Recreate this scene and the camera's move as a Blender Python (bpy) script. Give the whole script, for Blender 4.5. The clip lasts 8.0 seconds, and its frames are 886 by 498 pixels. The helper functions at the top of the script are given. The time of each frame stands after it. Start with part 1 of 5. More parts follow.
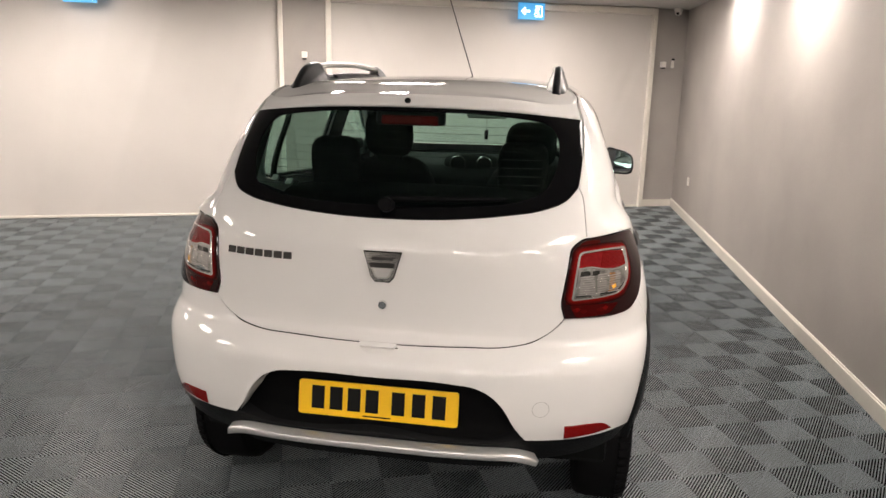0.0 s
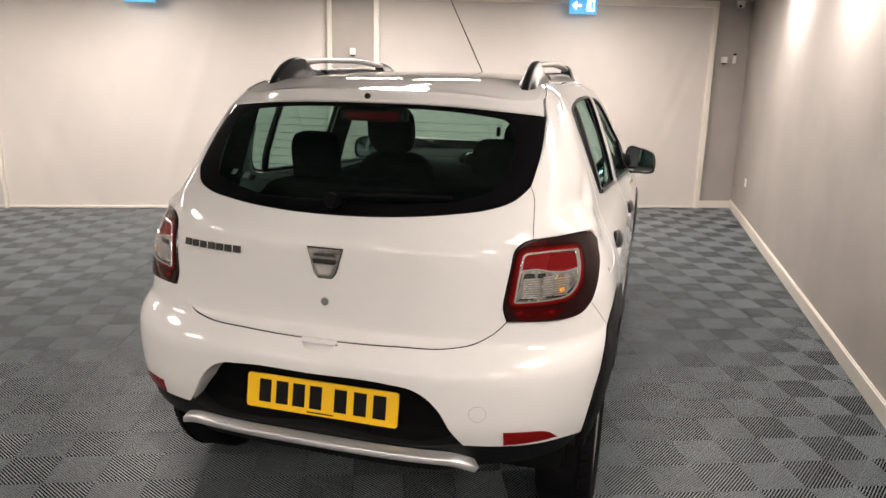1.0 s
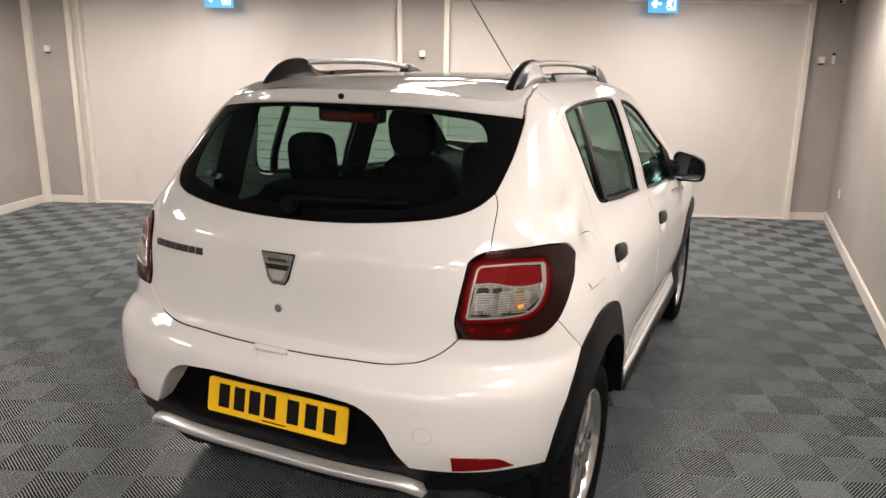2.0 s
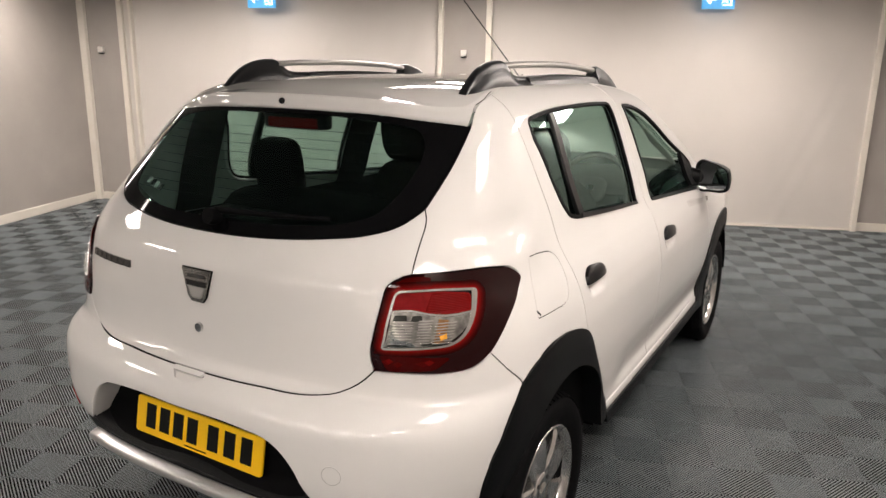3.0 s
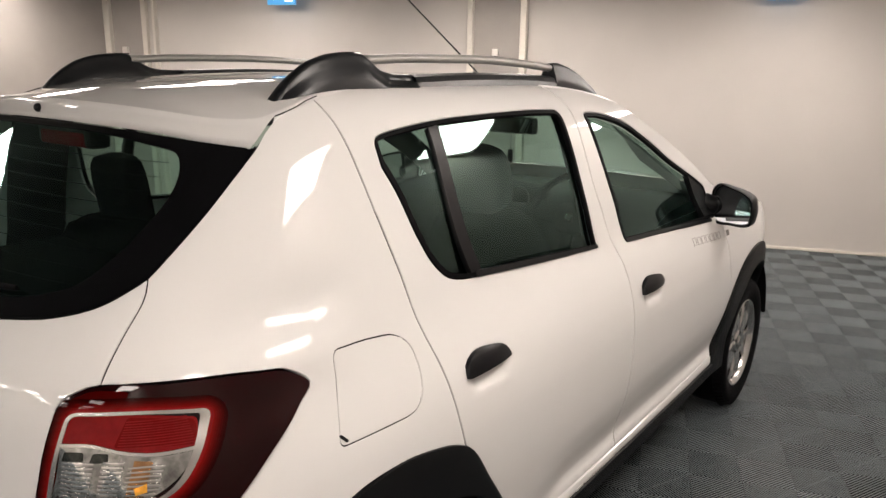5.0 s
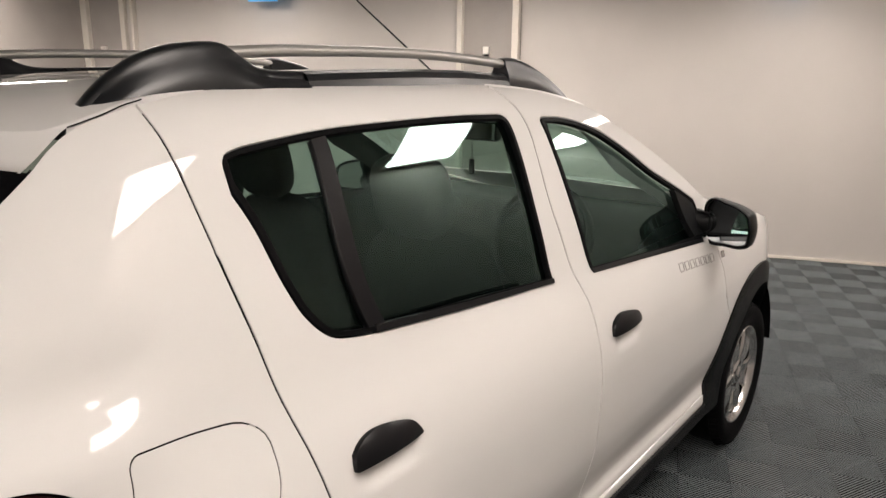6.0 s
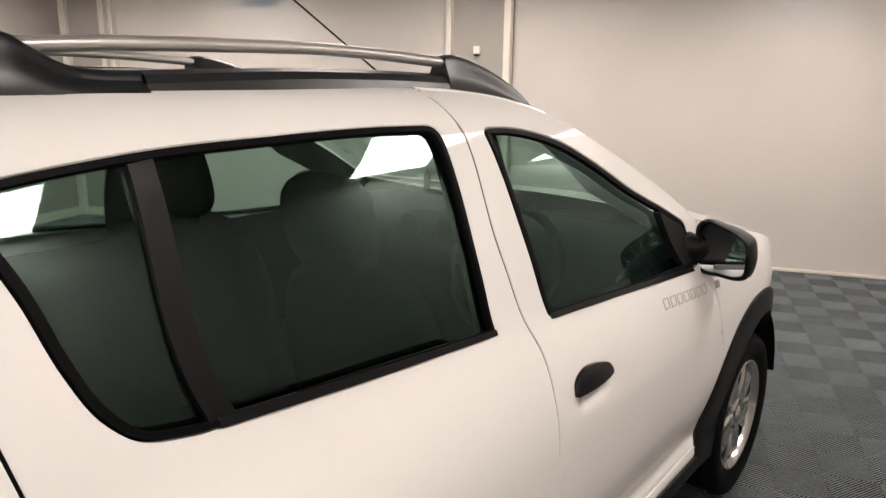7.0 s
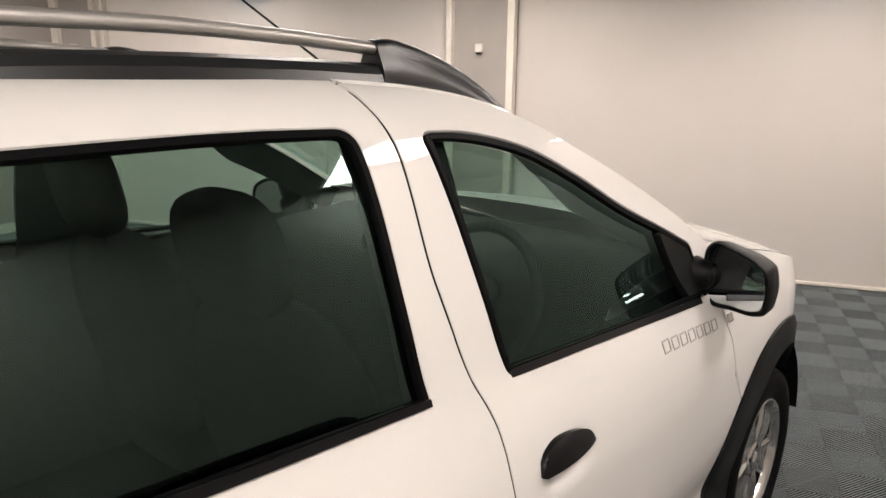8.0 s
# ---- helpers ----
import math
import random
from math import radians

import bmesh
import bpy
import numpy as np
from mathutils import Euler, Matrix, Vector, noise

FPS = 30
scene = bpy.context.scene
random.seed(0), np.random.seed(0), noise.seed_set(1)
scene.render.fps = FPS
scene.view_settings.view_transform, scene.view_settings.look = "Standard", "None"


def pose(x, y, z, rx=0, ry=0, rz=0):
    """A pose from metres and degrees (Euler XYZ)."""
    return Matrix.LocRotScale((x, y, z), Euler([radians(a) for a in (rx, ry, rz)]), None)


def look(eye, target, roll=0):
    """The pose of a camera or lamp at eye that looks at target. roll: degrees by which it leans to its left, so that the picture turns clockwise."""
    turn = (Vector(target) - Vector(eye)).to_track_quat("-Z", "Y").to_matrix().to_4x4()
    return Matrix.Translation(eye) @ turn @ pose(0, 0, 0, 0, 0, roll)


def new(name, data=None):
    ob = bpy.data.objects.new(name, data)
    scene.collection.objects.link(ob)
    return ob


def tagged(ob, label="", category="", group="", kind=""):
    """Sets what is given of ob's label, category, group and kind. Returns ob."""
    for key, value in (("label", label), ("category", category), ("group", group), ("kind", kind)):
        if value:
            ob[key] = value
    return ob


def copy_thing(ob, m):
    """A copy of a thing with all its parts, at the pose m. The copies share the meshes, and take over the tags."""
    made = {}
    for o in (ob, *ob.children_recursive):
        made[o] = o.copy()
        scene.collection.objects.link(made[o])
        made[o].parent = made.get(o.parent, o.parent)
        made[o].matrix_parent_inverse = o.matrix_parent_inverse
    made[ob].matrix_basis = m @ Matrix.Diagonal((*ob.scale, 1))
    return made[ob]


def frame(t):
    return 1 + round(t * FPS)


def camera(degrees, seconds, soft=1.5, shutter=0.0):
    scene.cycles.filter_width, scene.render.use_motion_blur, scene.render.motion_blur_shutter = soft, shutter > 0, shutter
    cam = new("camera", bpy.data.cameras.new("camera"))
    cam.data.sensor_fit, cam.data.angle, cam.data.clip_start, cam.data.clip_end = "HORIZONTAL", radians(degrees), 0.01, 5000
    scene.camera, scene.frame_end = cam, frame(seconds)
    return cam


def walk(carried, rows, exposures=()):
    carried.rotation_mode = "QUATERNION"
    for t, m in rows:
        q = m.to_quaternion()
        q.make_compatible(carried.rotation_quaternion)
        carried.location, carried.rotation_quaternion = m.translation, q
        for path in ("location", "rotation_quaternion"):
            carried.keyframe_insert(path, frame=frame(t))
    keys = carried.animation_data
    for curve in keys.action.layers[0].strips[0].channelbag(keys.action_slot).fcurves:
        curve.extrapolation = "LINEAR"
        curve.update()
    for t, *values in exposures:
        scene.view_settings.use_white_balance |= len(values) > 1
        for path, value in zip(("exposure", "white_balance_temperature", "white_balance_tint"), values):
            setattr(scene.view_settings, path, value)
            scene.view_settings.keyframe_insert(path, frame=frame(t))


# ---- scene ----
cam = camera(63.2, 8.0)
PATH = [
    (0, (0.545, -2.014, 1.606), (0.222, -0.098, 1.134), 1.2),
    (0.5, (0.735, -1.949, 1.597), (0.313, -0.053, 1.119), 1.2),
    (1, (0.943, -1.879, 1.609), (0.405, -0.015, 1.124), 1.1),
    (1.2, (1.039, -1.847, 1.608), (0.439, 0.0, 1.126), 1.0),
    (2.3, (1.377, -1.503, 1.601), (0.512, 0.234, 1.117), 0.9),
    (2.5, (1.43, -1.442, 1.61), (0.529, 0.277, 1.124), 0.9),
    (3, (1.559, -1.236, 1.617), (0.574, 0.435, 1.131), 0.8),
    (3.5, (1.639, -1.02, 1.608), (0.597, 0.617, 1.122), 0.8),
    (4, (1.663, -0.779, 1.61), (0.576, 0.828, 1.124), 0.9),
    (4.5, (1.672, -0.541, 1.605), (0.529, 1.027, 1.119), 0.8),
    (4.7, (1.681, -0.444, 1.608), (0.522, 1.112, 1.124), 0.8),
    (6, (1.61, 0.145, 1.6), (0.408, 1.669, 1.118), 0.6),
    (6.5, (1.565, 0.34, 1.595), (0.355, 1.859, 1.117), 0.5),
    (7, (1.528, 0.541, 1.6), (0.308, 2.051, 1.12), 0.7),
    (7.5, (1.486, 0.727, 1.595), (0.244, 2.221, 1.119), 0.7),
    (8, (1.422, 0.904, 1.579), (0.165, 2.386, 1.103), 0.7),
]
walk(cam, [(t, look(eye, target, roll)) for t, eye, target, roll in PATH], exposures=[(0.0, .55), (1.0, .54), (2.5, .41), (3.5, .29), (4.5, .18), (6.0, .02), (7.0, .13), (8.0, .18)])

# ---- light ----
world = bpy.data.worlds.new("world")
world.use_nodes = True
world.node_tree.nodes["Background"].inputs[0].default_value = (0.9, 0.86, 0.8, 1)
world.node_tree.nodes["Background"].inputs[1].default_value = 0.02
scene.world = world
scene.view_settings.exposure = 0.0
PANEL_GLOW = 24.0
CEILING = 2.43


# ---- materials ----
def material(name, colour, rough=0.5, metal=0.0, grain=0.0, grain_size=60.0, stain=0.0, stain_size=2.0, bump=0.0, coat=0.0, vary=0.0, shine=0.5):
    """A surface with fine grain, wide stains and relief."""
    m = bpy.data.materials.new(name)
    m.use_nodes = True
    nodes, links = m.node_tree.nodes, m.node_tree.links
    b = nodes["Principled BSDF"]
    b.inputs["Base Color"].default_value = (*colour, 1)
    b.inputs["Roughness"].default_value = rough
    b.inputs["Metallic"].default_value = metal
    b.inputs["Specular IOR Level"].default_value = shine
    b.inputs["Coat Weight"].default_value = coat
    b.inputs["Coat Roughness"].default_value = 0.03
    if grain or stain or bump or vary:
        coords = nodes.new("ShaderNodeTexCoord")
        fine, wide = nodes.new("ShaderNodeTexNoise"), nodes.new("ShaderNodeTexNoise")
        fine.inputs["Scale"].default_value, wide.inputs["Scale"].default_value = grain_size, stain_size
        fine.inputs["Detail"].default_value, wide.inputs["Detail"].default_value = 4, 5
        links.new(coords.outputs["Object"], fine.inputs["Vector"])
        links.new(coords.outputs["Object"], wide.inputs["Vector"])
        last = None
        for source, amount in ((fine, grain), (wide, stain)):
            if not amount:
                continue
            ramp = nodes.new("ShaderNodeMapRange")
            ramp.inputs["From Min"].default_value, ramp.inputs["From Max"].default_value = 0.3, 0.7
            ramp.inputs["To Min"].default_value, ramp.inputs["To Max"].default_value = 1 - amount, 1 + amount
            links.new(source.outputs["Fac"], ramp.inputs["Value"])
            mix = nodes.new("ShaderNodeVectorMath")
            mix.operation = "MULTIPLY"
            if last:
                links.new(last, mix.inputs[0])
            else:
                mix.inputs[0].default_value = colour
            links.new(ramp.outputs["Result"], mix.inputs[1])
            last = mix.outputs["Vector"]
        if vary:
            info, ramp, mix = nodes.new("ShaderNodeObjectInfo"), nodes.new("ShaderNodeMapRange"), nodes.new("ShaderNodeVectorMath")
            ramp.inputs["To Min"].default_value, ramp.inputs["To Max"].default_value = 1 - vary, 1 + vary
            links.new(info.outputs["Random"], ramp.inputs["Value"])
            mix.operation = "MULTIPLY"
            if last:
                links.new(last, mix.inputs[0])
            else:
                mix.inputs[0].default_value = colour
            links.new(ramp.outputs["Result"], mix.inputs[1])
            last = mix.outputs["Vector"]
        if last:
            links.new(last, b.inputs["Base Color"])
        if grain or stain:
            rr = nodes.new("ShaderNodeMapRange")
            rr.inputs["To Min"].default_value, rr.inputs["To Max"].default_value = rough * 0.85, min(1, rough * 1.15)
            links.new(wide.outputs["Fac"], rr.inputs["Value"])
            links.new(rr.outputs["Result"], b.inputs["Roughness"])
        if bump:
            relief = nodes.new("ShaderNodeBump")
            relief.inputs["Strength"].default_value, relief.inputs["Distance"].default_value = bump, 0.002
            links.new(fine.outputs["Fac"], relief.inputs["Height"])
            links.new(relief.outputs["Normal"], b.inputs["Normal"])
    return m


def pane_material(name, tint, shine=0.038):
    """Tinted sheet glass: clear through, its gloss rising towards the edge of view."""
    m = bpy.data.materials.new(name)
    m.use_nodes = True
    nodes, links = m.node_tree.nodes, m.node_tree.links
    nodes.clear()
    out, mix, see, gloss, facing, power, ramp = (nodes.new("ShaderNode" + k) for k in ("OutputMaterial", "MixShader", "BsdfTransparent", "BsdfGlossy", "LayerWeight", "Math", "MapRange"))
    see.inputs["Color"].default_value = (*tint, 1)
    gloss.inputs["Roughness"].default_value = 0.0
    gloss.inputs["Color"].default_value = (0.70, 1.0, 0.93, 1)
    facing.inputs["Blend"].default_value = 0.5
    power.operation = "POWER"
    power.inputs[1].default_value = 5.0
    ramp.inputs["To Min"].default_value, ramp.inputs["To Max"].default_value = shine, 1.0
    links.new(facing.outputs["Facing"], power.inputs[0])
    links.new(power.outputs["Value"], ramp.inputs["Value"])
    links.new(ramp.outputs["Result"], mix.inputs["Fac"])
    links.new(see.outputs["BSDF"], mix.inputs[1])
    links.new(gloss.outputs["BSDF"], mix.inputs[2])
    links.new(mix.outputs["Shader"], out.inputs["Surface"])
    return m


def glow_material(name, colour, strength):
    m = bpy.data.materials.new(name)
    m.use_nodes = True
    b = m.node_tree.nodes["Principled BSDF"]
    b.inputs["Base Color"].default_value = (*colour, 1)
    b.inputs["Emission Color"].default_value = (*colour, 1)
    b.inputs["Emission Strength"].default_value = strength
    return m


PAINT = material("white_car_paint", (0.71, 0.70, 0.685), 0.4, shine=0.0, coat=1.0, grain=0.01, grain_size=900, stain=0.012, stain_size=3)
PLASTIC = material("black_plastic", (0.0042, 0.0045, 0.0050), 0.40, shine=0.14, grain=0.15, grain_size=700, bump=0.25, stain=0.12)
PLASTIC_SMOOTH = material("satin_black_plastic", (0.005, 0.005, 0.006), 0.3, shine=0.25, grain=0.08, grain_size=400)
GLOSS_BLACK = material("gloss_black", (0.003, 0.003, 0.0035), 0.04, shine=0.15)
DARK = material("underbody_black", (0.005, 0.005, 0.0055), 0.9, shine=0.03, grain=0.3, grain_size=80, bump=0.3)
RAIL_BLACK = material("satin_rail_plastic", (0.0062, 0.0072, 0.0086), 0.30, shine=0.45, grain=0.1, grain_size=500, bump=0.1, stain=0.1)
INSERT_BLACK = material("deep_black_plastic", (0.0025, 0.0026, 0.003), 0.55, shine=0.04, grain=0.1, grain_size=500)
RUBBER = material("tyre_rubber", (0.0045, 0.0045, 0.005), 0.7, shine=0.06, grain=0.2, grain_size=300, bump=0.3, stain=0.15, stain_size=9)
# black of the rubber seals, and of strips that stand for shade in panel gaps
SEAL_BLACK = material("seal_and_gap_black", (0.0035, 0.0036, 0.004), 0.5, shine=0.04, grain=0.1, grain_size=300)
ALLOY = material("alloy_silver", (0.60, 0.59, 0.58), 0.21, metal=0.95, grain=0.04, grain_size=500)
LETTER = material("dark_chrome_lettering", (0.075, 0.073, 0.07), 0.22, metal=0.6, grain=0.1, grain_size=200)
RAIL = material("satin_silver_rail", (0.50, 0.49, 0.47), 0.45, metal=0.8, grain=0.04, grain_size=400)
SKID = material("silver_paint", (0.64, 0.64, 0.63), 0.32, metal=0.75, grain=0.05, grain_size=500)
CHROME = material("chrome", (0.8, 0.8, 0.8), 0.06, metal=1.0)
RED = material("red_lens", (0.17, 0.009, 0.010), 0.04, shine=0.10, grain=0.12, grain_size=60)
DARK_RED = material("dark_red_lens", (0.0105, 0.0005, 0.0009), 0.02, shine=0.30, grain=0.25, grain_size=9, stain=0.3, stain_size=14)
# reds falling off in steps: lens colours, and a glow put into colour
GLOW_RED = [material("red_lens_and_glow", (0.20 * k, 0.004 * k, 0.0035 * k), 0.03, shine=0.12) for k in (0.80, 0.60, 0.44, 0.31, 0.20, 0.12, 0.07)]
CLEAR = material("clear_lens_reflector", (0.46, 0.47, 0.46), 0.12, metal=1.0, grain=0.40, grain_size=60, bump=0.5)
# darkened reflector metal, for shade painted into the lamp's bowls
SHADED_METAL = material("shaded_reflector", (0.07, 0.075, 0.07), 0.18, metal=0.9, grain=0.3, grain_size=60)
BRIGHT = material("bright_frame", (0.62, 0.61, 0.59), 0.20, metal=0.95)
COPPER = material("brown_reflector", (0.60, 0.34, 0.16), 0.14, metal=0.9, grain=0.35, grain_size=70)
AMBER = material("amber_bulb", (0.75, 0.36, 0.05), 0.12, grain=0.35, grain_size=70)
REFLECTOR = material("red_reflector", (0.17, 0.004, 0.004), 0.12, shine=0.25, grain=0.2, grain_size=600)
YELLOW = material("yellow_plate", (0.95, 0.56, 0.005), 0.35, grain=0.03, grain_size=200)
INK = material("black_ink", (0.007, 0.007, 0.007), 0.5, shine=0.12)
GREY_INK = material("grey_lettering", (0.33, 0.32, 0.31), 0.4)
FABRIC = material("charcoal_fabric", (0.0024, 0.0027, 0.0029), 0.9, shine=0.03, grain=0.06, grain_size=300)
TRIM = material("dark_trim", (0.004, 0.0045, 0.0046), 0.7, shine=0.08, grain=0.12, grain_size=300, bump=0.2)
PILLAR_GREY = material("grey_pillar_plastic", (0.030, 0.031, 0.031), 0.6, shine=0.2, grain=0.1, grain_size=300, bump=0.1)
HEADLINER = material("grey_headliner", (0.10, 0.105, 0.10), 0.95, grain=0.06, grain_size=400)
MIRROR = material("mirror_glass", (0.50, 0.53, 0.54), 0.0, metal=1.0)
GLASS_REAR = pane_material("privacy_glass", (0.49, 0.62, 0.57), 0.069)
GLASS_TAIL = pane_material("dark_rear_glass", (0.50, 0.64, 0.59), 0.036)
GLASS_FRONT = pane_material("tinted_glass", (0.55, 0.68, 0.63), 0.058)
WALL_PAINT = material("grey_wall_paint", (0.365, 0.337, 0.313), 0.75, grain=0.03, grain_size=180, stain=0.085, stain_size=1.6, bump=0.14)
WHITE_PAINT = material("white_gloss_paint", (0.72, 0.68, 0.61), 0.35, grain=0.03, grain_size=90, stain=0.05, stain_size=3)
CEILING_PAINT = material("white_ceiling", (0.43, 0.42, 0.40), 0.85, grain=0.04, grain_size=120, stain=0.03, bump=0.15)
BLIND = material("white_blind_fabric", (0.61, 0.573, 0.54), 0.6, grain=0.02, grain_size=500, stain=0.035, stain_size=1.3, bump=0.1)
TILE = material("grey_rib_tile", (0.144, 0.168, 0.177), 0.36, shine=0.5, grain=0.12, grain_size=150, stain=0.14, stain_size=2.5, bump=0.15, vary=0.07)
# rib sides: the plastic of TILE with the shade between ribs put into its colour
TILE_SHADE = material("shaded_tile_side", (0.009, 0.0105, 0.0115), 0.8, shine=0.05, grain=0.15, grain_size=150)
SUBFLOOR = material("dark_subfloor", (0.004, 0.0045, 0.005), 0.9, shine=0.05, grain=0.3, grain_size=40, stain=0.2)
WHITE_PLASTIC = material("white_plastic", (0.75, 0.72, 0.67), 0.4, grain=0.03, grain_size=100)
SIGN_BLUE = glow_material("exit_sign_blue", (0.06, 0.30, 0.58), 0.7)
SIGN_WHITE = glow_material("exit_sign_white", (0.85, 0.92, 0.95), 1.1)
LIGHT = glow_material("panel_light", (1.0, 0.895, 0.825), PANEL_GLOW)


# ---- builders ----
def mesh_object(name, verts, faces, mat, parent=None, label="", smooth=False, normals=None):
    me = bpy.data.meshes.new(name)
    me.from_pydata([tuple(map(float, v)) for v in verts], [], [tuple(int(i) for i in f) for f in faces])
    me.validate()
    me.materials.append(mat)
    if smooth or normals is not None:
        me.polygons.foreach_set("use_smooth", [True] * len(me.polygons))
    if normals is not None:
        me.normals_split_custom_set_from_vertices([tuple(map(float, n)) for n in normals])
    ob = new(name, me)
    if parent:
        ob.parent = parent
    if label:
        tagged(ob, label)
    return ob


def part(name, bm, mat, parent=None, label="", smooth=None):
    """Links a bmesh as one mesh object under a thing or a part. smooth: the angle up to which edges are shaded round."""
    me = bpy.data.meshes.new(name)
    bmesh.ops.recalc_face_normals(bm, faces=bm.faces)
    if smooth:
        for f in bm.faces:
            f.smooth = True
        for e in bm.edges:
            if len(e.link_faces) == 2 and e.calc_face_angle(0) > radians(smooth):
                e.smooth = False
    bm.to_mesh(me)
    bm.free()
    me.materials.append(mat)
    ob = new(name, me)
    if parent:
        ob.parent = parent
    if label:
        tagged(ob, label)
    return ob


def thing(name, label, category, group="", kind=""):
    return tagged(new(name), label, category, group, kind)


def box(bm, lo, hi, bevel=0.0, m=None):
    """A box with rounded edges, added to bm."""
    lo, hi = Vector(lo), Vector(hi)
    made = bmesh.ops.create_cube(bm, size=1.0)["verts"]
    for v in made:
        v.co = Vector((lo[k] + (v.co[k] + 0.5) * (hi[k] - lo[k]) for k in range(3)))
    if bevel:
        edges = list({e for v in made for e in v.link_edges})
        made = bmesh.ops.bevel(bm, geom=edges, offset=bevel, segments=2, affect="EDGES", profile=0.5)["verts"]
        made = list({v for f in bm.faces if any(w in set(made) for w in f.verts) for v in f.verts}) if m is not None else made
    if m is not None:
        for v in made:
            v.co = m @ v.co
    return bm


def cylinder(bm, a, b, r0, r1=None, n=24, caps=True):
    a, b = Vector(a), Vector(b)
    r1 = r0 if r1 is None else r1
    turn = (b - a).to_track_quat("Z", "Y").to_matrix().to_4x4()
    m = Matrix.Translation((a + b) / 2) @ turn
    bmesh.ops.create_cone(bm, cap_ends=caps, segments=n, radius1=r0, radius2=r1, depth=(b - a).length, matrix=m)
    return bm


def blob(centre, size, power=3.5, nu=28, nv=16, lean=0.0):
    """A rounded cushion: a superellipsoid, leaning back by some degrees."""
    bm = bmesh.new()
    rows = []
    for j in range(nv + 1):
        v = -math.pi / 2 + math.pi * j / nv
        row = []
        for i in range(nu):
            u = 2 * math.pi * i / nu
            d = Vector((math.cos(v) * math.cos(u), math.cos(v) * math.sin(u), math.sin(v)))
            r = (abs(d.x) ** power + abs(d.y) ** power + abs(d.z) ** power) ** (-1 / power)
            p = Vector((d.x * r * size[0] / 2, d.y * r * size[1] / 2, d.z * r * size[2] / 2))
            p.rotate(Euler((radians(lean), 0, 0)))
            row.append(bm.verts.new(p + Vector(centre)))
        rows.append(row)
    for a, b in zip(rows, rows[1:]):
        for i in range(nu):
            bm.faces.new((a[i], a[(i + 1) % nu], b[(i + 1) % nu], b[i]))
    bmesh.ops.remove_doubles(bm, verts=bm.verts, dist=1e-5)
    return bm


def grid_mesh(points, closed_u=False):
    """Vertices and quads of rows of points."""
    rows, cols = len(points), len(points[0])
    verts = [p for row in points for p in row]
    faces = []
    for j in range(rows - 1):
        for i in range(cols if closed_u else cols - 1):
            k = (i + 1) % cols
            faces.append((j * cols + i, j * cols + k, (j + 1) * cols + k, (j + 1) * cols + i))
    return verts, faces


def lathe(profile, n=48, axis="x"):
    """A ring: a profile of (along the axis, radius), turned about it."""
    rows = []
    for k in range(n):
        a = 2 * math.pi * k / n
        rows.append([(x, r * math.cos(a), r * math.sin(a)) for x, r in profile])
    rows.append(rows[0])
    return grid_mesh(rows)


def bar_writing(name, strokes, parent, mat, label, lift):
    """Plain bars in place of writing: boxes given by centre, size and a pose."""
    bm = bmesh.new()
    for m, w, h in strokes:
        box(bm, (-w / 2, -lift, -h / 2), (w / 2, lift, h / 2), 0, m)
    return part(name, bm, mat, parent, label)


# ---- the room ----
# u runs along the far wall, v towards it; the room is turned against the car.
TURN_ROOM = 21.2
ROOM = pose(0, 0, 0, 0, 0, TURN_ROOM)


def room(u, v, z=0.0):
    return ROOM @ Vector((u, v, z))


def from_room(x, y):
    p = ROOM.inverted() @ Vector((x, y, 0))
    return p.x, p.y


def room_box(name, lo, hi, mat, parent=None, label="", bevel=0.0):
    bm = box(bmesh.new(), lo, hi, bevel)
    bm.transform(ROOM)
    return part(name, bm, mat, parent, label)


def structure(ob, label):
    return tagged(ob, label, kind="structure")


LEFT, FAR, BACK = -4.64, 6.50, -8.5
def side_wall(y):
    """The slanting wall on the car's right."""
    return 2.176 - 0.0342 * y


structure(room_box("wall_north", (LEFT - 0.2, FAR, -0.02), (6.0, FAR + 0.2, CEILING + 0.02), WALL_PAINT), "grey painted far wall behind the blinds")
structure(room_box("wall_west", (LEFT - 0.2, BACK, -0.02), (LEFT, FAR, CEILING + 0.02), WALL_PAINT), "plain grey painted wall")
# out of view; made white as a reflector for the car's tail
structure(room_box("wall_south", (LEFT - 0.2, BACK - 0.2, -0.02), (4.0, BACK, CEILING + 0.02), WHITE_PAINT), "unseen back wall, white to bounce light onto the tail")
bm = bmesh.new()
box(bm, (0, -11.0, -0.02), (0.2, 8.6, CEILING + 0.02))
bm.transform(Matrix.Translation((2.176, 0, 0)) @ pose(0, 0, 0, 0, 0, math.degrees(math.atan(0.0342))))
structure(part("wall_east", bm, WALL_PAINT), "grey painted wall beside the car, lit from above")
bm = bmesh.new()
box(bm, (-0.016, -11.0, 0.0), (-0.001, 7.75, 0.095), 0.004)
box(bm, (-0.011, -11.0, 0.093), (-0.001, 7.75, 0.105), 0.003)
bm.transform(Matrix.Translation((2.176, 0, 0)) @ pose(0, 0, 0, 0, 0, math.degrees(math.atan(0.0342))))
structure(part("baseboard", bm, WHITE_PAINT), "cream painted baseboard along the grey wall")
structure(room_box("baseboard", (LEFT, BACK, 0), (LEFT + 0.016, 6.22, 0.095), WHITE_PAINT, bevel=0.004), "cream painted baseboard along the plain wall")

bm = bmesh.new()
box(bm, (-9, -12, CEILING), (9, 11, CEILING + 0.15))
structure(part("ceiling", bm, CEILING_PAINT), "flat white ceiling with square light panels")
bm = bmesh.new()
box(bm, (-9, -12, -0.2), (9, 11, -0.02))
structure(part("floor", bm, SUBFLOOR), "dark floor under grey ribbed plastic tiles")
FLOOR = bpy.data.objects["floor"]


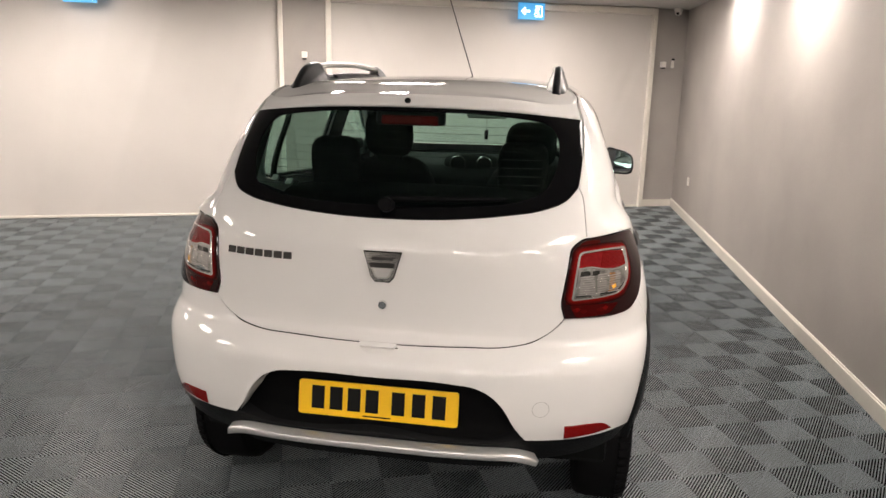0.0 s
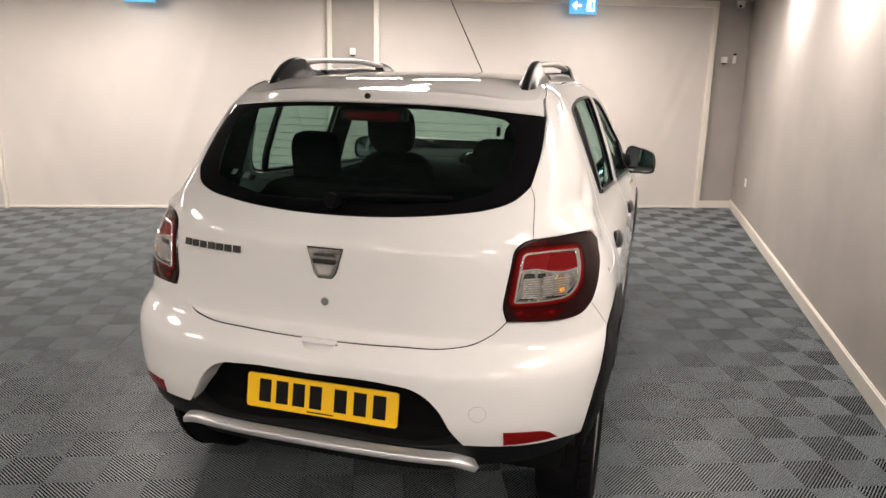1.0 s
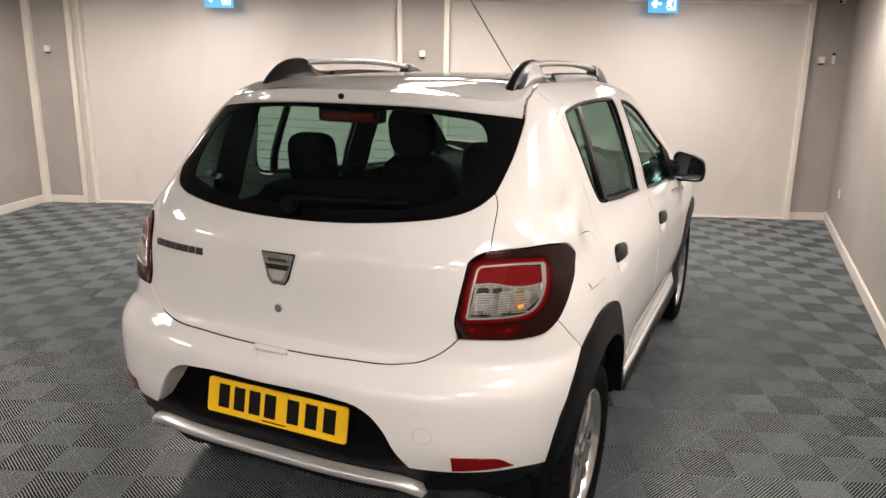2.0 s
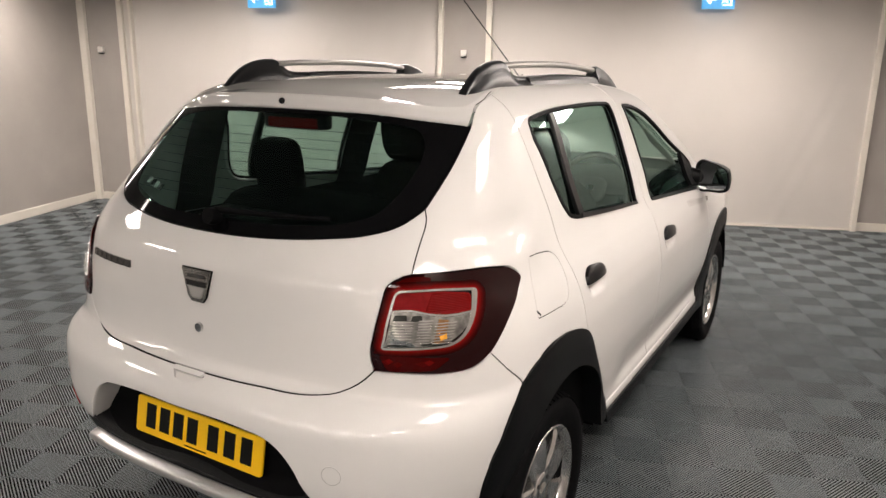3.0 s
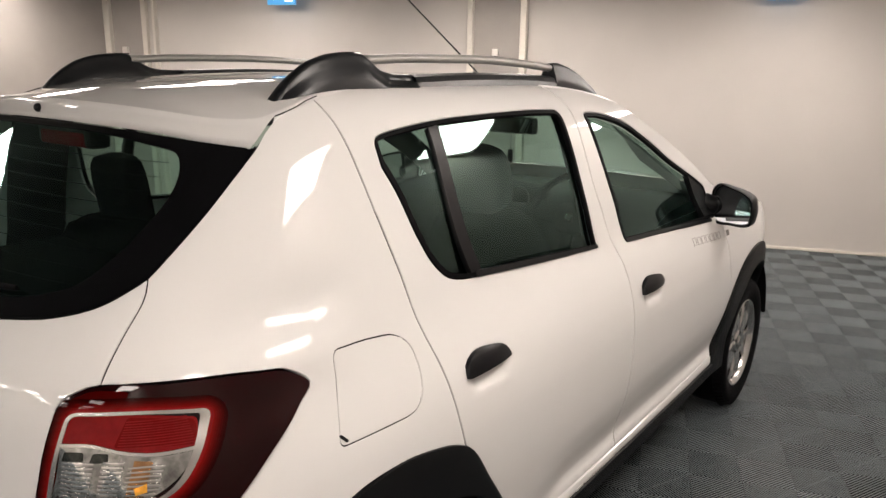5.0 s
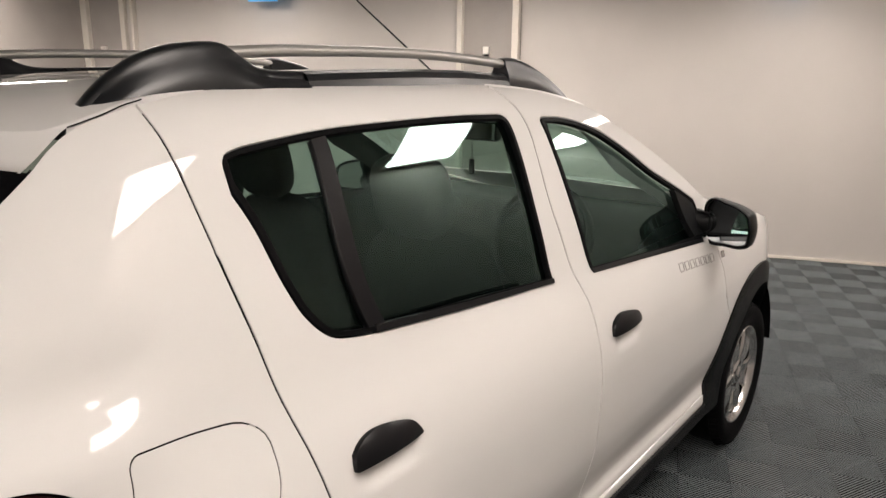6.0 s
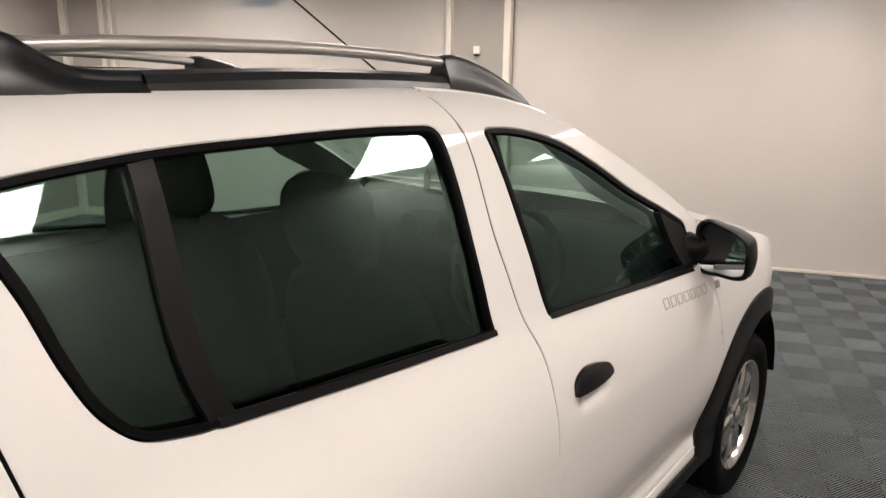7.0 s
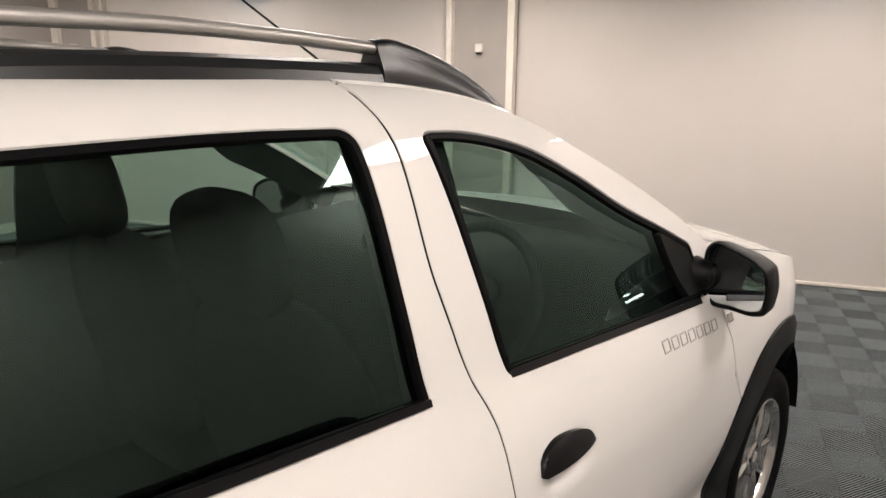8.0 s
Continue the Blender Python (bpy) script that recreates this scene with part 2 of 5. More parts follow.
# columns: lo u, hi u, face v
def column(u0, u1, v, label, foot=True):
    ob = structure(room_box("column", (u0, v, 0), (u1, FAR, CEILING), WALL_PAINT), label)
    if foot:
        structure(room_box("baseboard", (u0, v - 0.014, 0), (u1, v, 0.09), WHITE_PAINT, bevel=0.004), "cream painted baseboard at the foot of the column")
    return ob


column(LEFT, -4.15, 6.28, "grey painted column in the corner")
column(-0.33, 0.13, 6.28, "grey painted column between the two blinds")
column(4.10, 5.0, 6.40, "grey painted column beside the blind")


def guide_rail(u0, u1, v0, v1, label):
    return tagged(room_box("guide_rail", (u0, v0, 0.0), (u1, v1, CEILING - 0.005), WHITE_PAINT, bevel=0.006), label, "guide rail", "blind guide rails")


guide_rail(LEFT, LEFT + 0.08, 6.22, 6.28, "cream painted upright trim in the wall corner")
guide_rail(-4.15, -4.09, 6.24, 6.36, "cream painted upright rail beside the blind")
guide_rail(-3.995, -3.965, 6.22, 6.34, "cream painted upright rail holding the blind's edge")
guide_rail(-0.38, -0.33, 6.20, 6.32, "cream painted upright rail beside the middle column")
guide_rail(0.13, 0.19, 6.24, 6.36, "cream painted upright rail beside the middle column")
guide_rail(4.045, 4.10, 6.33, 6.45, "cream painted upright rail beside the wall column")


def roller_blind(u0, u1, v, seed, label, folds):
    """A wide fabric blind with soft slanting folds, its casing above and bottom bar."""
    top = CEILING - 0.005
    ob = thing("roller_blind", label, "roller blind", "white roller blinds")
    rng = random.Random(seed)
    waves = [(rng.uniform(u0, u1), rng.uniform(0.2, 0.5) * rng.choice((-1, 1)), rng.uniform(0.09, 0.24), rng.uniform(0.3, 1.0)) for _ in range(folds)]
    rows = []
    for j in range(41):
        z = 0.03 + (top - 0.1) * j / 40
        row = []
        for i in range(121):
            u = u0 + (u1 - u0) * i / 120
            d = 0.0
            for c, lean, width, depth in waves:
                s = (u - c - lean * (z - 1.2)) / width
                d += depth * 0.008 * math.exp(-s * s) * math.sin(2.2 * s)
            edge = min(1, (u - u0) / 0.3, (u1 - u) / 0.3)
            sag = 0.03 * math.sin(math.pi * j / 40) * math.sin(math.pi * i / 120)
            row.append(room(u, v - d * edge - sag, z))
        rows.append(row)
    verts, faces = grid_mesh(rows)
    mesh_object("fabric", verts, faces, BLIND, ob, smooth=True)
    room_box("bottom_bar", (u0, v - 0.02, 0.004), (u1, v + 0.012, 0.03), WHITE_PAINT, ob, bevel=0.004)
    room_box("casing", (u0 - 0.02, v - 0.09, top - 0.075), (u1, v + 0.03, top), WHITE_PAINT, ob, bevel=0.012)
    return ob


roller_blind(-4.09, -0.38, 6.29, 3, "white fabric roller blind with soft folds, drawn down", 12)
roller_blind(0.19, 4.045, 6.38, 8, "white fabric roller blind, drawn down to the floor", 10)


def light_panel(x, y, turn, label):
    ob = thing("ceiling_light", label, "ceiling light", "ceiling lights")
    m = Matrix.Translation((x, y, CEILING)) @ pose(0, 0, 0, 0, 0, turn)
    bm = bmesh.new()
    s = 0.3
    for lo, hi in (((-s, -s, -0.012), (s, -s + 0.018, -0.001)), ((-s, s - 0.018, -0.012), (s, s, -0.001)), ((-s, -s + 0.018, -0.012), (-s + 0.018, s - 0.018, -0.001)), ((s - 0.018, -s + 0.018, -0.012), (s, s - 0.018, -0.001))):
        box(bm, lo, hi)
    bm.transform(m)
    part("frame", bm, WHITE_PLASTIC, ob)
    bm = box(bmesh.new(), (-s + 0.02, -s + 0.02, -0.007), (s - 0.02, s - 0.02, -0.001))
    bm.transform(m)
    part("diffuser", bm, LIGHT, ob, "glowing white diffuser")
    return ob


PANELS = [(side_wall(y) - .335, y) for y in (4.95, 3.22, 1.22, -0.57, -2.44)] + [(-0.9, 4.55), (-0.9, 2.90), (-3.3, 2.90), (-2.95, -0.12), (-3.4, -1.9)]
PANELS += [(x, y) for y in (-4.3, -5.8, -7.3) for x in (1.75, 0.3, -1.1, -2.5)]
for px, py in PANELS:
    u, v = from_room(px, py)
    if u > LEFT + 0.4 and v < 5.0:
        light_panel(px, py, 2.0, "square LED panel set in the white ceiling")
# two unseen panels, added to brighten the plain wall and its corner
light_panel(*room(-4.05, 4.7).xy, TURN_ROOM, "added square LED panel, unseen, that brightens the wall corner")
light_panel(*room(-3.9, 3.0).xy, TURN_ROOM, "added square LED panel, unseen, that brightens the plain wall")
for u in (-2.35, 0.1, 2.6):
    p = room(u, 5.15)
    light_panel(p.x, p.y, TURN_ROOM, "square LED panel set in the ceiling before the blinds")


def detector(u, v, z, label):
    ob = thing("wall_sensor", label, "sensor", "wall sensors")
    room_box("body", (u - 0.032, v - 0.05, z - 0.03), (u + 0.032, v - 0.001, z + 0.04), WHITE_PLASTIC, ob, bevel=0.008)
    room_box("lens", (u - 0.022, v - 0.046, z - 0.045), (u + 0.022, v - 0.008, z - 0.03), PLASTIC_SMOOTH, ob, "dark lens", bevel=0.004)
    return ob


detector(-4.395, 6.28, 1.775, "small white plastic presence sensor on the corner column")
detector(-0.105, 6.28, 1.775, "small white plastic presence sensor on the middle column")
detector(4.24, 6.40, 1.77, "small white plastic presence sensor on the grey column")
ob = thing("wall_switch", "narrow white wall unit with a black top", "switch")
room_box("body", (4.355, 6.375, 1.735), (4.39, 6.399, 1.825), WHITE_PLASTIC, ob, bevel=0.005)
room_box("cap", (4.358, 6.37, 1.826), (4.387, 6.399, 1.85), PLASTIC_SMOOTH, ob, "black cap", bevel=0.005)

ob = thing("wall_socket", "small white wall socket on the grey wall", "socket")
bm = box(bmesh.new(), (-0.012, -0.045, -0.045), (-0.001, 0.045, 0.045), 0.004)
bm.transform(Matrix.Translation((side_wall(6.62), 6.62, 0.455)) @ pose(0, 0, 0, 0, 0, 2))
part("plate", bm, WHITE_PLASTIC, ob)
bm = box(bmesh.new(), (-0.016, -0.012, -0.02), (-0.011, 0.012, 0.02), 0.002)
bm.transform(Matrix.Translation((side_wall(6.62), 6.62, 0.455)) @ pose(0, 0, 0, 0, 0, 2))
part("rocker", bm, WHITE_PLASTIC, ob)

ob = thing("security_camera", "small white dome camera under the ceiling", "camera")
p = room(4.33, 6.28, CEILING)
part("base", cylinder(bmesh.new(), p - Vector((0, 0, 0.001)), p - Vector((0, 0, 0.03)), 0.05), WHITE_PLASTIC, ob, smooth=40)
part("dome", blob(p - Vector((0, 0, 0.045)), (0.085, 0.085, 0.075), 2.2), WHITE_PLASTIC, ob, smooth=60)
part("lens", blob(p - Vector((0.01, 0.03, 0.06)), (0.035, 0.035, 0.035), 2), GLOSS_BLACK, ob, "black lens", smooth=60)


def exit_sign(u, v, z0, z1, label):
    ob = thing("exit_sign", label, "exit sign", "exit signs")
    w = 0.315
    room_box("panel", (u, v - 0.012, z0), (u + w, v + 0.012, z1), SIGN_BLUE, ob, bevel=0.003)
    h = z1 - z0
    front = v - 0.0135
    zc = z0 + h * 0.5
    def flat(name, pts, label):
        bm = bmesh.new()
        for poly in pts:
            lo = [bm.verts.new(room(a, front, b)) for a, b in poly]
            bm.faces.new(lo)
        bmesh.ops.solidify(bm, geom=bm.faces[:], thickness=0.0014)
        part(name, bm, SIGN_WHITE, ob, label)
    flat("arrow", [[(u + 0.03, zc), (u + 0.075, zc + 0.045), (u + 0.09, zc + 0.03), (u + 0.075, zc + 0.012), (u + 0.135, zc + 0.012), (u + 0.135, zc - 0.012), (u + 0.075, zc - 0.012), (u + 0.09, zc - 0.03), (u + 0.075, zc - 0.045)]], "white arrow")
    flat("doorway", [[(u + 0.20, z0 + 0.03), (u + 0.285, z0 + 0.03), (u + 0.285, z1 - 0.03), (u + 0.20, z1 - 0.03), (u + 0.20, z1 - 0.045), (u + 0.27, z1 - 0.045), (u + 0.27, z0 + 0.045), (u + 0.20, z0 + 0.045)]], "white doorway shape")
    flat("plain_shape", [[(u + 0.185, z0 + 0.05), (u + 0.215, z0 + 0.07), (u + 0.25, z0 + 0.05), (u + 0.235, z0 + 0.10), (u + 0.255, zc + 0.03), (u + 0.215, zc + 0.045), (u + 0.19, zc + 0.01), (u + 0.205, z0 + 0.09)]], "plain white shape")
    for du in (0.06, w - 0.06):
        p, q = room(u + du, v, z1 - 0.002), room(u + du, v, CEILING - 0.001)
        if z1 < CEILING - 0.02:
            part("hanger", cylinder(bmesh.new(), p, q, 0.004, n=8), WHITE_PLASTIC, ob)
    return ob


exit_sign(2.30, 6.20, 2.232, 2.415, "blue and white illuminated exit sign under the ceiling")
exit_sign(-2.45, 6.05, 2.228, 2.415, "blue and white illuminated exit sign before the blind")

# ---- the car ----
# y runs from the tail forward, z up; the middle of the car is x = 0.
from mathutils.geometry import delaunay_2d_cdt


def stations(xs, ys):
    """A smooth monotone curve through a few stations."""
    xs, ys = np.array(xs, float), np.array(ys, float)
    h = np.diff(xs)
    d = np.diff(ys) / h
    m = np.zeros(len(xs))
    m[0], m[-1] = d[0], d[-1]
    for i in range(1, len(xs) - 1):
        if d[i - 1] * d[i] > 0:
            w1, w2 = 2 * h[i] + h[i - 1], h[i] + 2 * h[i - 1]
            m[i] = (w1 + w2) / (w1 / d[i - 1] + w2 / d[i])

    def f(x):
        x = np.clip(x, xs[0], xs[-1])
        i = np.clip(np.searchsorted(xs, x) - 1, 0, len(h) - 1)
        t = (x - xs[i]) / h[i]
        return (1 + 2 * t) * (1 - t) ** 2 * ys[i] + t * (1 - t) ** 2 * h[i] * m[i] + t * t * (3 - 2 * t) * ys[i + 1] + t * t * (t - 1) * h[i] * m[i + 1]

    return f


half_width = stations([.20, .30, .37, .45, .55, .70, .82, .90, .96, 1.02, 1.06, 1.10, 1.20, 1.30, 1.40, 1.46, 1.49, 1.51, 1.525, 1.54, 1.555, 1.566, 1.574],
                      [.78, .825, .842, .840, .852, .863, .861, .852, .837, .812, .790, .772, .744, .709, .672, .648, .632, .617, .601, .581, .555, .528, .503])
rear_y = stations([.20, .40, .50, .60, .70, .74, .77, .79, .80, .82, .86, .906, 1.06, 1.085, 1.11, 1.15, 1.25, 1.35, 1.46, 1.50, 1.54, 1.575],
                  [.12, .03, -.015, -.035, -.034, -.028, -.010, .013, .030, .049, .055, .058, .066, .0700, .080, .108, .205, .300, .400, .436, .47, .50])
corner = stations([.20, .80, 1.05, 1.15, 1.25, 1.46, 1.54], [.62, .62, .62, .56, .50, .44, .42])
front_taper = stations([2.4, 2.8, 3.3, 3.7, 3.95, 4.06], [0, .003, .014, .11, .32, .58])
POWER, ROUND = 3.2, 1.2


def skin(u, z):
    """The body's surface: u runs from the middle of the tail round the corner and forward, negative on the left."""
    u, z = np.asarray(u, float), np.asarray(z, float)
    s, u = np.where(u < 0, -1.0, 1.0), np.abs(u)
    a, b, yr = half_width(z), corner(z), rear_y(z)
    f = np.clip(u / ROUND, 0, 1) * (math.pi / 2)
    r = (np.abs(np.cos(f)) ** POWER + np.abs(np.sin(f)) ** POWER) ** (-1 / POWER)
    x, y = a * r * np.sin(f), yr + b * (1 - r * np.cos(f))
    y = np.where(u > ROUND, yr + b + (u - ROUND), y)
    # the rear window bows more evenly than the corner round it
    k, w = np.clip(np.abs(x) / .592, 0, 1), np.clip((z - 1.11) / .10, 0, 1)
    y = y + .012 * np.sin(math.pi * k * k) * w * w * (3 - 2 * w)
    x = x - np.where(u > ROUND, front_taper(y) * (a / .85), 0)
    return np.stack([s * x, y, z + 0 * x], -1)


def skin_normal(u, z):
    e = 1e-3
    n = np.cross(skin(np.asarray(u) + e, z) - skin(np.asarray(u) - e, z), skin(u, np.asarray(z) + e) - skin(u, np.asarray(z) - e))
    return n / np.linalg.norm(n, axis=-1, keepdims=True)


def Y(y, z, sharp=0):
    """A point of an outline on the side, given by y; sharp: a corner."""
    a, b, yr = half_width(z), corner(z), rear_y(z)
    k = np.clip(1 - (y - yr) / b, 0, 1)
    s = np.clip(1 - k ** POWER, 0, 1) ** (1 / POWER)
    u = ROUND + (y - yr - b) if y >= yr + b else ROUND * math.atan2(s, k) / (math.pi / 2)
    return (float(u), z, sharp)


def X(x, z, sharp=0):
    """A point of an outline on the tail, given by x."""
    s = float(np.clip(abs(x) / half_width(z), 0, 1))
    k = (1 - s ** POWER) ** (1 / POWER)
    return (math.copysign(ROUND * math.atan2(s, k) / (math.pi / 2), x), z, sharp)


def flipped(points):
    """The left half of an outline, in reverse, without the ends on the middle."""
    return [(-u, z, c) for u, z, c in reversed(points) if abs(u) > 1e-6]


def outline(points, space=0.012):
    """A closed smooth outline through points. The third number: 0 smooth, 1 a sharp corner, else the radius of a rounded one."""
    n = len(points)
    out, corners = [], []
    for i in range(n):
        p0, p1, p2, p3 = (np.array(points[(i + k) % n][:2]) for k in (-1, 0, 1, 2))
        if points[i][2]:
            p0 = p1 - (p2 - p1)
            if points[i][2] < 1:
                corners.append((len(out), points[i][2]))
        if points[(i + 1) % n][2]:
            p3 = p2 + (p2 - p1)
        flat = min(p0[0], p1[0], p2[0], p3[0]) > ROUND
        if flat:
            p0, p1, p2, p3 = (np.array([p[0] - ROUND + rear_y(p[1]) + corner(p[1]), p[1]]) for p in (p0, p1, p2, p3))
        d01, d12, d23 = (max(np.linalg.norm(b - a), 1e-6) for a, b in ((p0, p1), (p1, p2), (p2, p3)))
        m1 = ((p1 - p0) / d01 * d12 + (p2 - p1) / d12 * d01) / (d01 + d12) * d12
        m2 = ((p2 - p1) / d12 * d23 + (p3 - p2) / d23 * d12) / (d12 + d23) * d12
        steps = max(1, int(d12 / space))
        for k in range(steps):
            t = k / steps
            p = (1 + 2 * t) * (1 - t) ** 2 * p1 + t * (1 - t) ** 2 * m1 + t * t * (3 - 2 * t) * p2 + t * t * (t - 1) * m2
            out.append(np.array([p[0] + ROUND - rear_y(p[1]) - corner(p[1]), p[1]]) if flat else p)
    out = np.array(out)
    if not corners:
        return out
    keep, arcs = np.ones(len(out), bool), {}
    for at, r in corners:
        c = out[at]
        ends = []
        for way in (-1, 1):
            k = at
            while np.linalg.norm(out[(k + way) % len(out)] - c) < r:
                k += way
                keep[k % len(out)] = False
            a, b = out[k % len(out)], out[(k + way) % len(out)]
            ends.append(c + (b - c) / max(np.linalg.norm(b - c), 1e-9) * r)
        keep[at] = True
        arcs[at] = [(1 - t) ** 2 * ends[0] + 2 * t * (1 - t) * c + t * t * ends[1] for t in np.linspace(0, 1, 8)]
    made = []
    for k, p in enumerate(out):
        if k in arcs:
            made += arcs[k]
        elif keep[k]:
            made.append(p)
    return np.array(made)


def area(loop):
    x, y = loop[:, 0], loop[:, 1]
    return 0.5 * float(np.sum(x * np.roll(y, -1) - np.roll(x, -1) * y))


def inset(loop, d):
    """The outline moved inwards by d."""
    nxt, prv = np.roll(loop, -1, 0), np.roll(loop, 1, 0)
    t = nxt - prv
    t /= np.maximum(np.linalg.norm(t, axis=1, keepdims=True), 1e-9)
    n = np.stack([-t[:, 1], t[:, 0]], 1) * (1 if area(loop) > 0 else -1)
    return loop + d * n


def inside(points, loop):
    x, y = points[:, 0][:, None], points[:, 1][:, None]
    a, b = loop, np.roll(loop, -1, 0)
    cross = (a[:, 1] > y) != (b[:, 1] > y)
    with np.errstate(divide="ignore", invalid="ignore"):
        at = (b[:, 0] - a[:, 0]) * (y - a[:, 1]) / (b[:, 1] - a[:, 1]) + a[:, 0]
    return (np.sum(cross & (x < at), axis=1) % 2) == 1


def fill(loops, step):
    """Triangles between an outline and its holes, with a grid of points inside."""
    lo, hi = loops[0].min(0), loops[0].max(0)
    gu, gz = np.meshgrid(np.arange(lo[0] + step / 2, hi[0], step), np.arange(lo[1] + step / 2, hi[1], step))
    pts = np.stack([gu.ravel(), gz.ravel()], 1)
    keep = inside(pts, loops[0])
    for hole in loops[1:]:
        keep &= ~inside(pts, hole)
    pts = pts[keep]
    rim = np.concatenate(loops)
    if len(pts):
        near = np.array([np.min(np.sum((rim - p) ** 2, 1)) for p in pts])
        pts = pts[near > (step * 0.45) ** 2]
    edges, start = [], 0
    for loop in loops:
        n = len(loop)
        edges += [(start + i, start + (i + 1) % n) for i in range(n)]
        start += n
    coords = [Vector(p) for p in np.concatenate([rim, pts])] if len(pts) else [Vector(p) for p in rim]
    verts, _, faces, *_ = delaunay_2d_cdt(coords, edges, [], 1, 1e-5)
    verts = np.array([tuple(v) for v in verts])
    tris = np.array([f for f in faces if len(f) == 3])
    mid = verts[tris].mean(1)
    ok = inside(mid, loops[0])
    for hole in loops[1:]:
        ok &= ~inside(mid, hole)
    return verts, tris[ok]


def patch(name, points, parent, mat, holes=(), lift=0.0, thick=0.012, gap=0.002, side=1, step=0.024, label="", bulge=None):
    """A panel of the body: an outline filled on the skin, its edges turned inwards. side: -1 for the left."""
    loops = [inset(outline(points), gap)] + [inset(outline(h), -gap) for h in holes]
    flat, tris = fill(loops, step)
    n = skin_normal(flat[:, 0], flat[:, 1])
    up = lift + (bulge(flat[:, 0], flat[:, 1]) if bulge else 0.0)
    p = skin(flat[:, 0], flat[:, 1]) + n * np.reshape(up, (-1, 1))
    if bulge:
        def raised(u, z):
            return skin(u, z) + skin_normal(u, z) * np.reshape(lift + bulge(u, z), (-1, 1))
        e, u, z = 2e-3, flat[:, 0], flat[:, 1]
        n = np.cross(raised(u + e, z) - raised(u - e, z), raised(u, z + e) - raised(u, z - e))
        n /= np.linalg.norm(n, axis=-1, keepdims=True)
    verts, normals, faces = list(p), list(n), [tuple(t) for t in tris]
    if len(faces):
        a, b, c = (p[faces[0][k]] for k in range(3))
        if np.dot(np.cross(b - a, c - a), n[faces[0][0]]) < 0:
            faces = [f[::-1] for f in faces]
    if thick:
        for number, loop in enumerate(loops):
            q, m = skin(loop[:, 0], loop[:, 1]), skin_normal(loop[:, 0], loop[:, 1])
            upl = lift + (bulge(loop[:, 0], loop[:, 1]) if bulge else 0.0)
            top, low = q + m * np.reshape(upl, (-1, 1)), q + m * np.reshape(upl - thick, (-1, 1))
            tangent = np.roll(q, -1, 0) - np.roll(q, 1, 0)
            out = np.cross(tangent, m) * (1 if (area(loop) > 0) == (number == 0) else -1)
            out /= np.maximum(np.linalg.norm(out, axis=1, keepdims=True), 1e-9)
            s, k = len(verts), len(loop)
            round_edge = 0.6 * m + 0.8 * out
            verts += list(top) + list(low)
            normals += list(round_edge) + list(out)
            for i in range(k):
                j = (i + 1) % k
                f = (s + i, s + j, s + k + j, s + k + i)
                a, b, c = verts[f[0]], verts[f[1]], verts[f[2]]
                faces.append(f if np.dot(np.cross(b - a, c - a), out[i]) > 0 else f[::-1])
    verts, normals = np.array(verts), np.array(normals)
    if side < 0:
        verts, normals = verts * (-1, 1, 1), normals * (-1, 1, 1)
        faces = [f[::-1] for f in faces]
    return mesh_object(name, verts, faces, mat, parent, label, normals=normals)


def seam(points, parent, side=1, width=.012, lift=-.003, name="gap_shade", bulge=None):
    """A black strip behind the gap between two panels, in place of the shade inside it."""
    line = np.array([p[:2] for p in points])
    d = np.r_[0, np.cumsum(np.linalg.norm(np.diff(line, axis=0), axis=1))]
    n = max(2, int(d[-1] / .02))
    t = np.linspace(0, d[-1], n)
    fu, fz = stations(d, line[:, 0]), stations(d, line[:, 1])
    u, z = fu(t), fz(t)
    du, dz = np.gradient(u), np.gradient(z)
    k = np.maximum(np.hypot(du, dz), 1e-9)
    nu, nz = -dz / k * width, du / k * width
    up = np.reshape(lift + (bulge(u, z) if bulge else 0 * u), (-1, 1))
    a, b = (skin(u + s * nu, z + s * nz) + up * skin_normal(u + s * nu, z + s * nz) for s in (-1, 1))
    rows = [[(side * p[0], p[1], p[2]) for p in pair] for pair in zip(a, b)]
    verts, faces = grid_mesh(rows)
    return mesh_object(name, verts, faces, SEAL_BLACK, parent)


car = thing("car", "white five-door hatchback with black cladding and silver roof rails", "car")

# shared seams
LAMP_IN = [X(.569, .884, 1), X(.557, .924), X(.562, .978), X(.572, 1.056), X(.580, 1.098), X(.606, 1.117, 1)]
LAMP_TOP = [X(.606, 1.117, 1), X(.622, 1.121), Y(.273, 1.121), Y(.400, 1.113), Y(.455, 1.101), Y(.489, 1.073)]
LAMP_OUT = [Y(.489, 1.073), Y(.455, 1.041), Y(.373, .979), Y(.306, .918, 1)]
LAMP_LOW = [Y(.306, .918, 1), Y(.258, .889), X(.729, .881), X(.646, .882), X(.569, .884, 1)]
GATE_LOW = [X(0, .794), X(.256, .798), X(.42, .805), X(.475, .815), X(.515, .834), X(.545, .857), X(.569, .884, 1)]
GATE_UP = [X(.622, 1.121, 1), X(.613, 1.187), X(.600, 1.243), X(.588, 1.262, 1)]
GLASS_LOW = [X(.588, 1.262, 1), X(.548, 1.224), X(.476, 1.200), X(.381, 1.187), X(.213, 1.173), X(0, 1.167)]
GLASS_SIDE = [X(.588, 1.262, 1), X(.594, 1.305), X(.598, 1.36), X(.596, 1.41), X(.590, 1.462, 1)]
rear_edge = stations([.812, .88, .94, 1.0, 1.06, 1.12, 1.20, 1.28, 1.36, 1.44, 1.50, 1.546], [.862, .846, .834, .823, .811, .797, .780, .7635, .748, .734, .725, .719])
DOOR_REAR = [Y(float(rear_edge(z)), float(z)) for z in np.linspace(1.546, .812, 40)]
